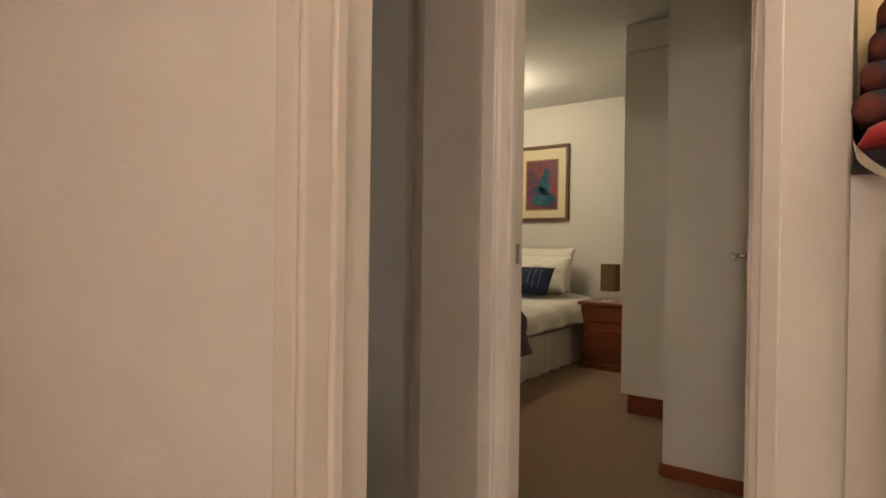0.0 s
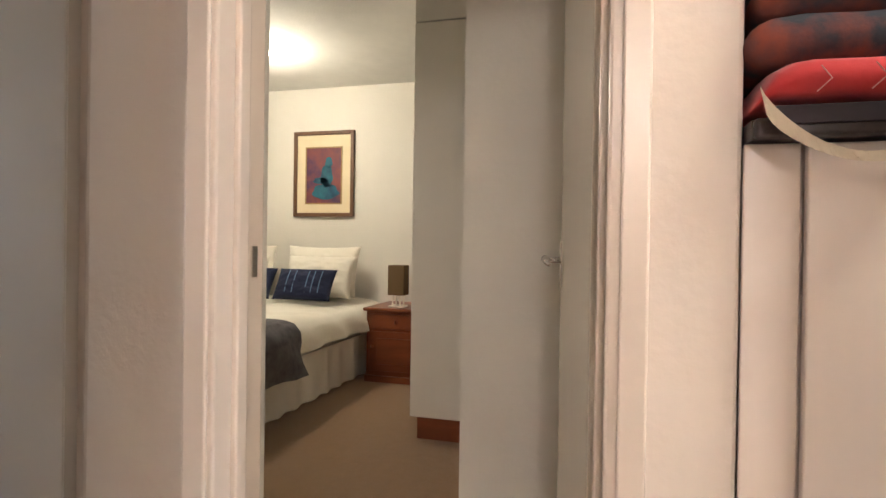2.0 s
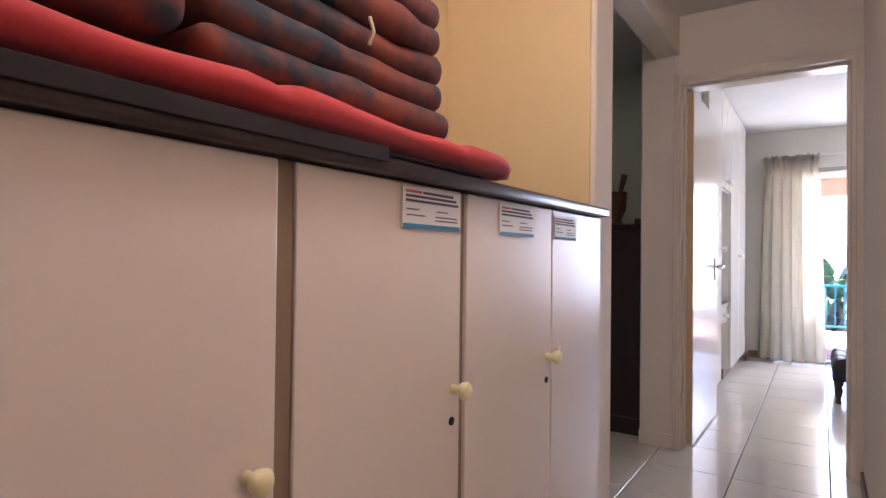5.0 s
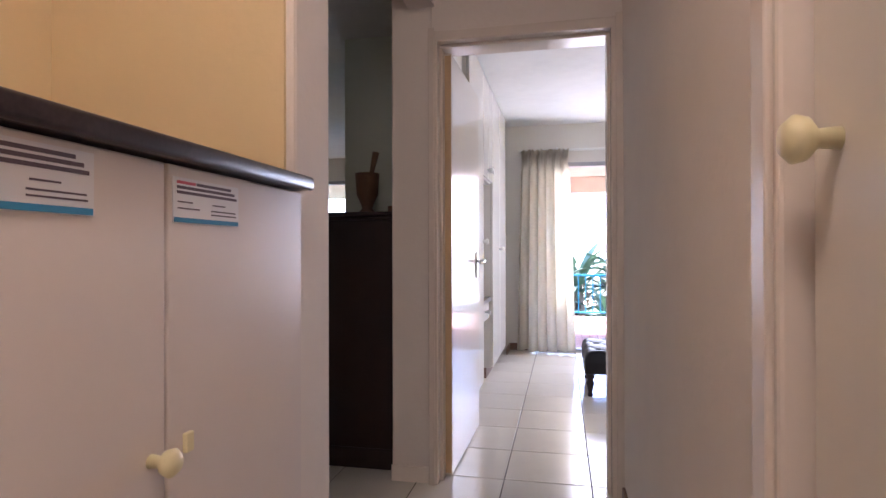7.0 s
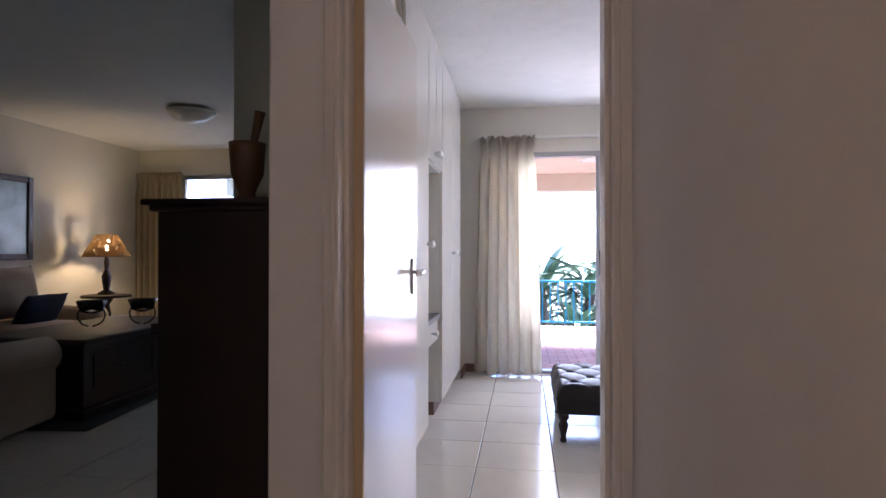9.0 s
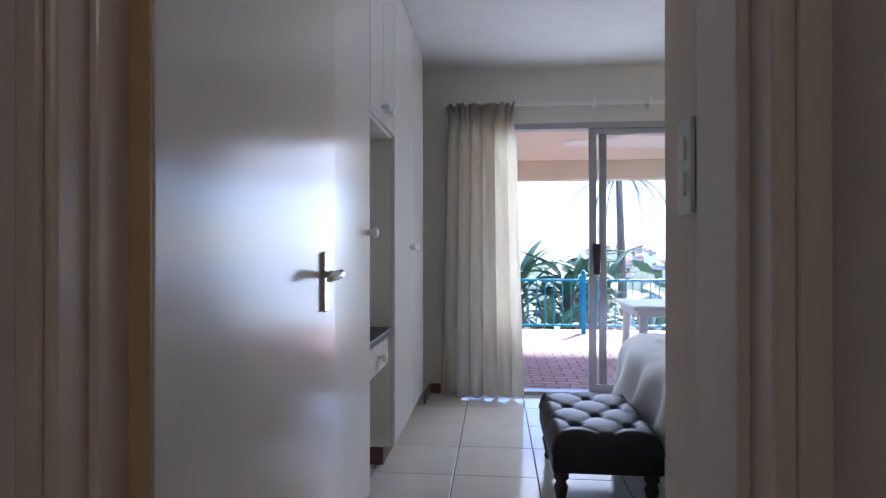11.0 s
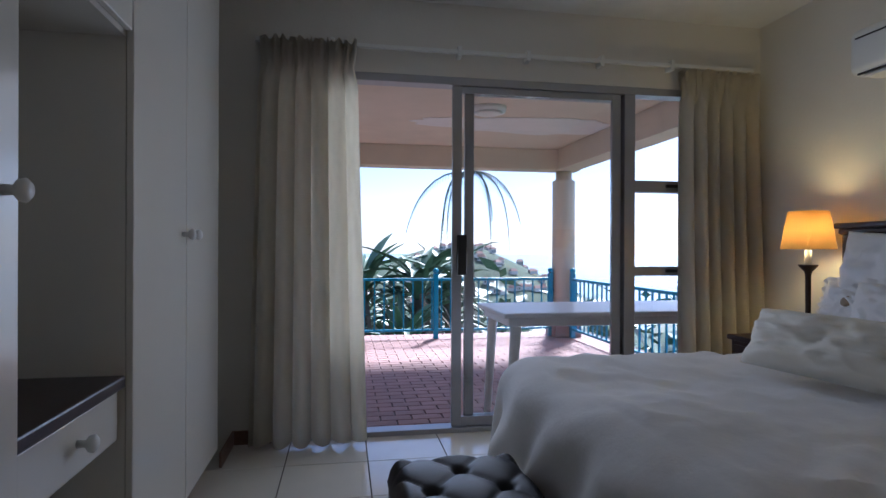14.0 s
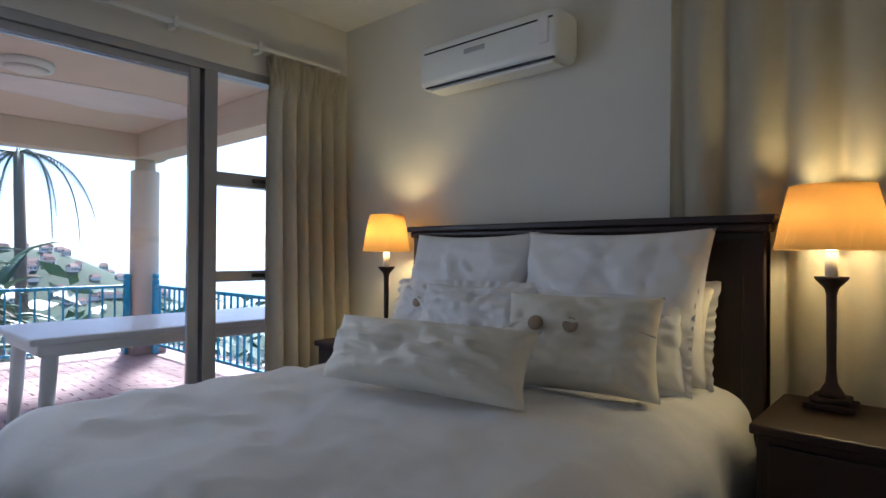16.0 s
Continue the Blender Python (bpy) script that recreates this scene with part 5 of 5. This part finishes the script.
t = thing("patio_table", (0.72, 7.68, BZ), 0, "white plastic patio table on the balcony", "table")
part("tabletop", join(box(-0.98, 0.98, -0.36, 0.36, 0.755, 0.79, 0.012, 3), box(-0.94, 0.94, -0.32, 0.32, 0.70, 0.756, 0.01)), WHITE_PLASTIC, t)
for sx in (-1, 1):
    for sy in (-1, 1):
        part("leg", tube([(sx * 0.92, sy * 0.28, 0), (sx * 0.88, sy * 0.28, 0.72)], [0.026, 0.036], 10), WHITE_PLASTIC, t, "", True)

# ---- outdoors ----
def height(x, y):
    d = math.hypot(x, y - 8)
    h = -4.0 - 46 * min(1, max(0, (d - 22) / 190)) ** 0.8
    hill = 45 * math.exp(-((x - 95) / 75) ** 2 - ((y - 420) / 110) ** 2) + 38 * math.exp(-((x + 60) / 130) ** 2 - ((y - 470) / 90) ** 2)
    return h + hill + (2.5 * noise.noise(Vector((x * 0.02, y * 0.02, 1))) if d > 30 else 0)


bm = bmesh.new()
axis_x = [-1600, -900, -500, -300, -200, -140, -100, -70, -45, -30, -18, -8, 0, 8, 18, 30, 45, 60, 75, 90, 105, 120, 140, 170, 210, 280, 400, 700, 1600]
axis_y = [-1500, -600, -200, -60, -20, 0, 8, 14, 22, 32, 45, 60, 90, 130, 180, 240, 300, 340, 370, 395, 420, 445, 480, 520, 600, 800, 1500, 3500]
g = [[bm.verts.new((x, y, height(x, y))) for x in axis_x] for y in axis_y]
for a, b in zip(g, g[1:]):
    for i in range(len(axis_x) - 1):
        bm.faces.new((a[i], a[i + 1], b[i + 1], b[i]))
solid("ground", bm, HILL, "bush-covered coastal ground falling to the sea", "ground", kind="structure", smooth=True)
solid("water", box(-2500, 4500, 150, 4800, -45.0, -44.0), SEA, "pale hazy sea", "water", kind="structure")

rng = random.Random(7)


def house(x, y, w, d, h, rz):
    t = thing("house", (x, y, height(x, y) - 0.5), rz, "white house on the far hillside", "house", group="houses on the far hill")
    part("wall", box(-w / 2, w / 2, -d / 2, d / 2, 0, h), HOUSE_WALL, t)
    bm = bmesh.new()
    v = [bm.verts.new(p) for p in ((-w / 2 - 0.4, -d / 2 - 0.4, h), (w / 2 + 0.4, -d / 2 - 0.4, h), (w / 2 + 0.4, d / 2 + 0.4, h), (-w / 2 - 0.4, d / 2 + 0.4, h), (-w / 3, 0, h + 1.8), (w / 3, 0, h + 1.8))]
    for q in ((0, 1, 5, 4), (1, 2, 5), (2, 3, 4, 5), (3, 0, 4), (3, 2, 1, 0)):
        bm.faces.new([v[i] for i in q])
    part("roof", bm, HOUSE_ROOF, t)
    for fl in range(int(h // 2.9)):
        for k in range(3):
            a = -w / 2 + w * (k + 0.5) / 3
            part("window", box(a - w * 0.09, a + w * 0.09, -d / 2 - 0.05, -d / 2 + 0.02, 0.9 + fl * 2.9, 2.2 + fl * 2.9), DARKGLASS, t)


for k in range(70):
    x, y = rng.uniform(30, 150), rng.uniform(330, 425)
    house(x, y, rng.uniform(3.5, 6), rng.uniform(3, 4.5), rng.choice((2.2, 3.0, 3.0)), rng.uniform(-25, 25))


def leaf_blade(bm, base, direction, length, width, droop, seg=5, fold=0.25):
    """A long pointed blade that arches over."""
    d = Vector(direction).normalized()
    side = d.cross(Vector((0, 0, 1)))
    side = side.normalized() if side.length > 0.01 else Vector((1, 0, 0))
    p = Vector(base)
    pv = None
    for i in range(seg + 1):
        u = i / seg
        w = width * math.sin(math.pi * min(0.97, 0.08 + 0.90 * u)) ** 0.8
        up = Vector((0, 0, fold * w))
        q = [bm.verts.new(p + side * w / 2 + up), bm.verts.new(p), bm.verts.new(p - side * w / 2 + up)]
        if pv:
            bm.faces.new((pv[0], q[0], q[1], pv[1]))
            bm.faces.new((pv[1], q[1], q[2], pv[2]))
        pv = q
        d = (d + Vector((0, 0, -droop / seg))).normalized()
        p = p + d * length / seg


def frond(bm, base, direction, length, droop, leaflets=26, leaf=0.5, hang=0.9):
    """A palm frond: a midrib with leaflets along both sides."""
    d = Vector(direction).normalized()
    p = Vector(base)
    pts = []
    n = leaflets
    for i in range(n + 1):
        pts.append((p.copy(), d.copy()))
        d = (d + Vector((0, 0, -droop / n))).normalized()
        p = p + d * length / n
    for i, (q, e) in enumerate(pts[2:]):
        u = i / n
        side = e.cross(Vector((0, 0, 1))).normalized()
        l = leaf * (0.35 + 0.65 * math.sin(math.pi * min(1, 0.15 + 0.8 * u)))
        for s in (-1, 1):
            dr = (side * s * 0.8 + e * 0.6 + Vector((0, 0, -hang * 0.4))).normalized()
            tip = q + dr * l + Vector((0, 0, -hang * l * 0.5))
            mid = q + dr * l * 0.5 + Vector((0, 0, 0.02))
            w = e * 0.013
            a = [bm.verts.new(v) for v in (q - w, q + w, mid + w, mid - w, tip)]
            bm.faces.new(a[:4])
            bm.faces.new((a[3], a[2], a[4]))
    rib = tube([q for q, _ in pts[::4]], [0.03 * (1 - 0.8 * k / len(pts[::4])) for k in range(len(pts[::4]))], 5)
    return join(bm, rib)


def strelitzia(x, y, top, spread, seed):
    r = random.Random(seed)
    t = thing("strelitzia", (x, y, height(x, y)), 0, "wild banana plant with torn blue-green leaves and dry skirts", "plant", group="plants beyond the railing")
    H = top - height(x, y)
    part("trunk", tube([(0, 0, 0), (0.08, 0.02, H * 0.4), (0.0, 0, H * 0.72)], [0.16, 0.12, 0.10], 10), TRUNK, t, "", True)
    bm, dry = bmesh.new(), bmesh.new()
    for k in range(44):
        a = r.uniform(0, 2 * math.pi)
        el = r.uniform(0.35, 1.5)
        leaf_blade(bm, (0.05 * math.cos(a), 0.05 * math.sin(a), H * r.uniform(0.60, 0.78)), (math.cos(a), math.sin(a), el * 1.6), spread * r.uniform(0.55, 0.95), spread * r.uniform(0.09, 0.15), r.uniform(0.6, 1.7), 6)
    for k in range(80):
        a = r.uniform(0, 2 * math.pi)
        leaf_blade(dry, (0.08 * math.cos(a), 0.08 * math.sin(a), H * r.uniform(0.45, 0.74)), (math.cos(a), math.sin(a), r.uniform(0.0, 0.8)), spread * r.uniform(0.6, 1.0), spread * r.uniform(0.025, 0.06), r.uniform(2.2, 3.6), 6)
    part("crown", bm, GREENLEAF, t, "blue-green paddle leaves", True)
    part("dry_leaves", dry, DRYLEAF, t, "dry brown hanging leaves", True)


for k, (x, y, top, sp) in enumerate(((-1.9, 13.6, 1.7, 1.5), (-0.9, 14.4, 2.2, 1.5), (0.1, 14.0, 1.9, 1.5), (0.9, 15.2, 1.9, 1.5), (-2.9, 14.2, 2.0, 1.6), (-4.2, 13.8, 1.8, 1.5), (1.5, 13.6, 0.6, 1.2), (-0.3, 12.9, 0.7, 1.2))):
    strelitzia(x, y, top, sp, 60 + k)
t = thing("palm_tree", (2.2, 19.5, height(2.2, 19.5)), 0, "palm tree with long drooping grey-green fronds", "tree")
H = 3.2 - height(2.2, 19.5)
part("trunk", tube([(0, 0, 0), (0.1, 0, H * 0.5), (0, 0, H)], [0.17, 0.13, 0.10], 12), TRUNK, t, "", True)
bm = bmesh.new()
r = random.Random(5)
for k in range(11):
    a = 2 * math.pi * k / 11 + r.uniform(-0.2, 0.2)
    bm = frond(bm, (0, 0, H), (math.cos(a), math.sin(a), r.uniform(0.15, 0.5)), r.uniform(2.0, 3.1), r.uniform(2.2, 4.6), 34, 0.16, 1.6)
part("crown", bm, PALMLEAF, t, "drooping feathery fronds")
t = thing("palm_tree", (-2.6, 17.5, height(-2.6, 17.5)), 0, "palm tree with thin hanging dry fronds", "tree")
H = 4.6 - height(-2.6, 17.5)
part("trunk", tube([(0, 0, 0), (0.1, 0, H * 0.5), (0, 0, H)], [0.17, 0.13, 0.10], 12), TRUNK, t, "", True)
bm = bmesh.new()
for k in range(12):
    a = 2 * math.pi * k / 12 + r.uniform(-0.2, 0.2)
    bm = frond(bm, (0, 0, H), (math.cos(a), math.sin(a), r.uniform(0.1, 0.8)), r.uniform(2.3, 3.0), r.uniform(2.2, 3.0), 24, 0.42, 1.0)
part("crown", bm, PALMLEAF, t, "thin dry fronds")
bm = bmesh.new()
r = random.Random(9)
for k in range(5200):
    c = r.random()
    x, y = r.uniform(-12, 26), r.uniform(15, 46)
    lump = noise.noise(Vector((x * 0.35, y * 0.35, 4)))
    z = height(x, y) + max(0.2, (3.0 + 2.4 * lump)) * r.uniform(0.3, 1.0)
    s = r.uniform(0.25, 0.6)
    a, e = r.uniform(0, 6.28), r.uniform(-0.8, 0.8)
    u = Vector((math.cos(a), math.sin(a), e)) * s
    v = Vector((-math.sin(a), math.cos(a), r.uniform(-0.6, 0.6))) * s * 0.6
    p = Vector((x, y, z))
    q = [bm.verts.new(p - u), bm.verts.new(p + v), bm.verts.new(p + u), bm.verts.new(p - v)]
    bm.faces.new(q)
solid("shrubs", bm, GREENLEAF, "dense green garden shrubs below the balcony", "shrubs", kind="stuff")

# ---- pieces: floor tiles and pavers ----
def tile_mesh(w, d, h, mat, name, bev):
    bm = box(-w / 2, w / 2, -d / 2, d / 2, -h, 0)
    top = [e for e in bm.edges if all(v.co.z > -1e-5 for v in e.verts)]
    bmesh.ops.bevel(bm, geom=top, offset=bev, segments=1, affect="EDGES")
    return mesh_of(name, bm, mat)


TM = tile_mesh(0.395, 0.395, 0.0035, TILE, "tile", 0.0015)
count = 0
for i in range(-12, 9):
    for j in range(-17, 11):
        x, y = -1.516 + 0.4 * i + 0.2, 4.757 + 0.4 * j + 0.2
        hall = -2.0 < x < -0.85 and -1.45 < y < 3.7
        bed = -2.0 < x < EX + 0.1 and 3.7 <= y < 7.1
        living = -6.2 < x < -1.95 and 2.0 < y < 8.0
        if (hall or bed or living) and count < 300:
            o = new("tile", TM)
            o.parent = FLOOR
            o.matrix_basis = pose(x, y, 0)
            count += 1
PM = tile_mesh(0.212, 0.104, 0.011, PAVER, "paver", 0.004)
rest = bmesh.new()
near = 0
for j in range(40):
    for i in range(-30, 22):
        x, y = -0.1 + 0.22 * i + (0.11 if j % 2 else 0), 7.37 + 0.111 * j
        if x < -3.4 or x > 2.2:
            continue
        if near < 300 and -1.7 < x < 0.9 and y < 10.0:
            o = new("paver", PM)
            o.parent = SLAB
            o.matrix_basis = pose(x, y, BZ)
            near += 1
        else:
            vs = [rest.verts.new((x + a * 0.106, y + b * 0.052, BZ - 0.001)) for a, b in ((-1, -1), (1, -1), (1, 1), (-1, 1))]
            lo = [rest.verts.new((x + a * 0.106, y + b * 0.052, BZ - 0.011)) for a, b in ((-1, -1), (1, -1), (1, 1), (-1, 1))]
            rest.faces.new(vs)
            for k in range(4):
                rest.faces.new((vs[k], lo[k], lo[(k + 1) % 4], vs[(k + 1) % 4]))
ob = part("pavers", rest, PAVER, SLAB)
ob["kind"] = "stuff"
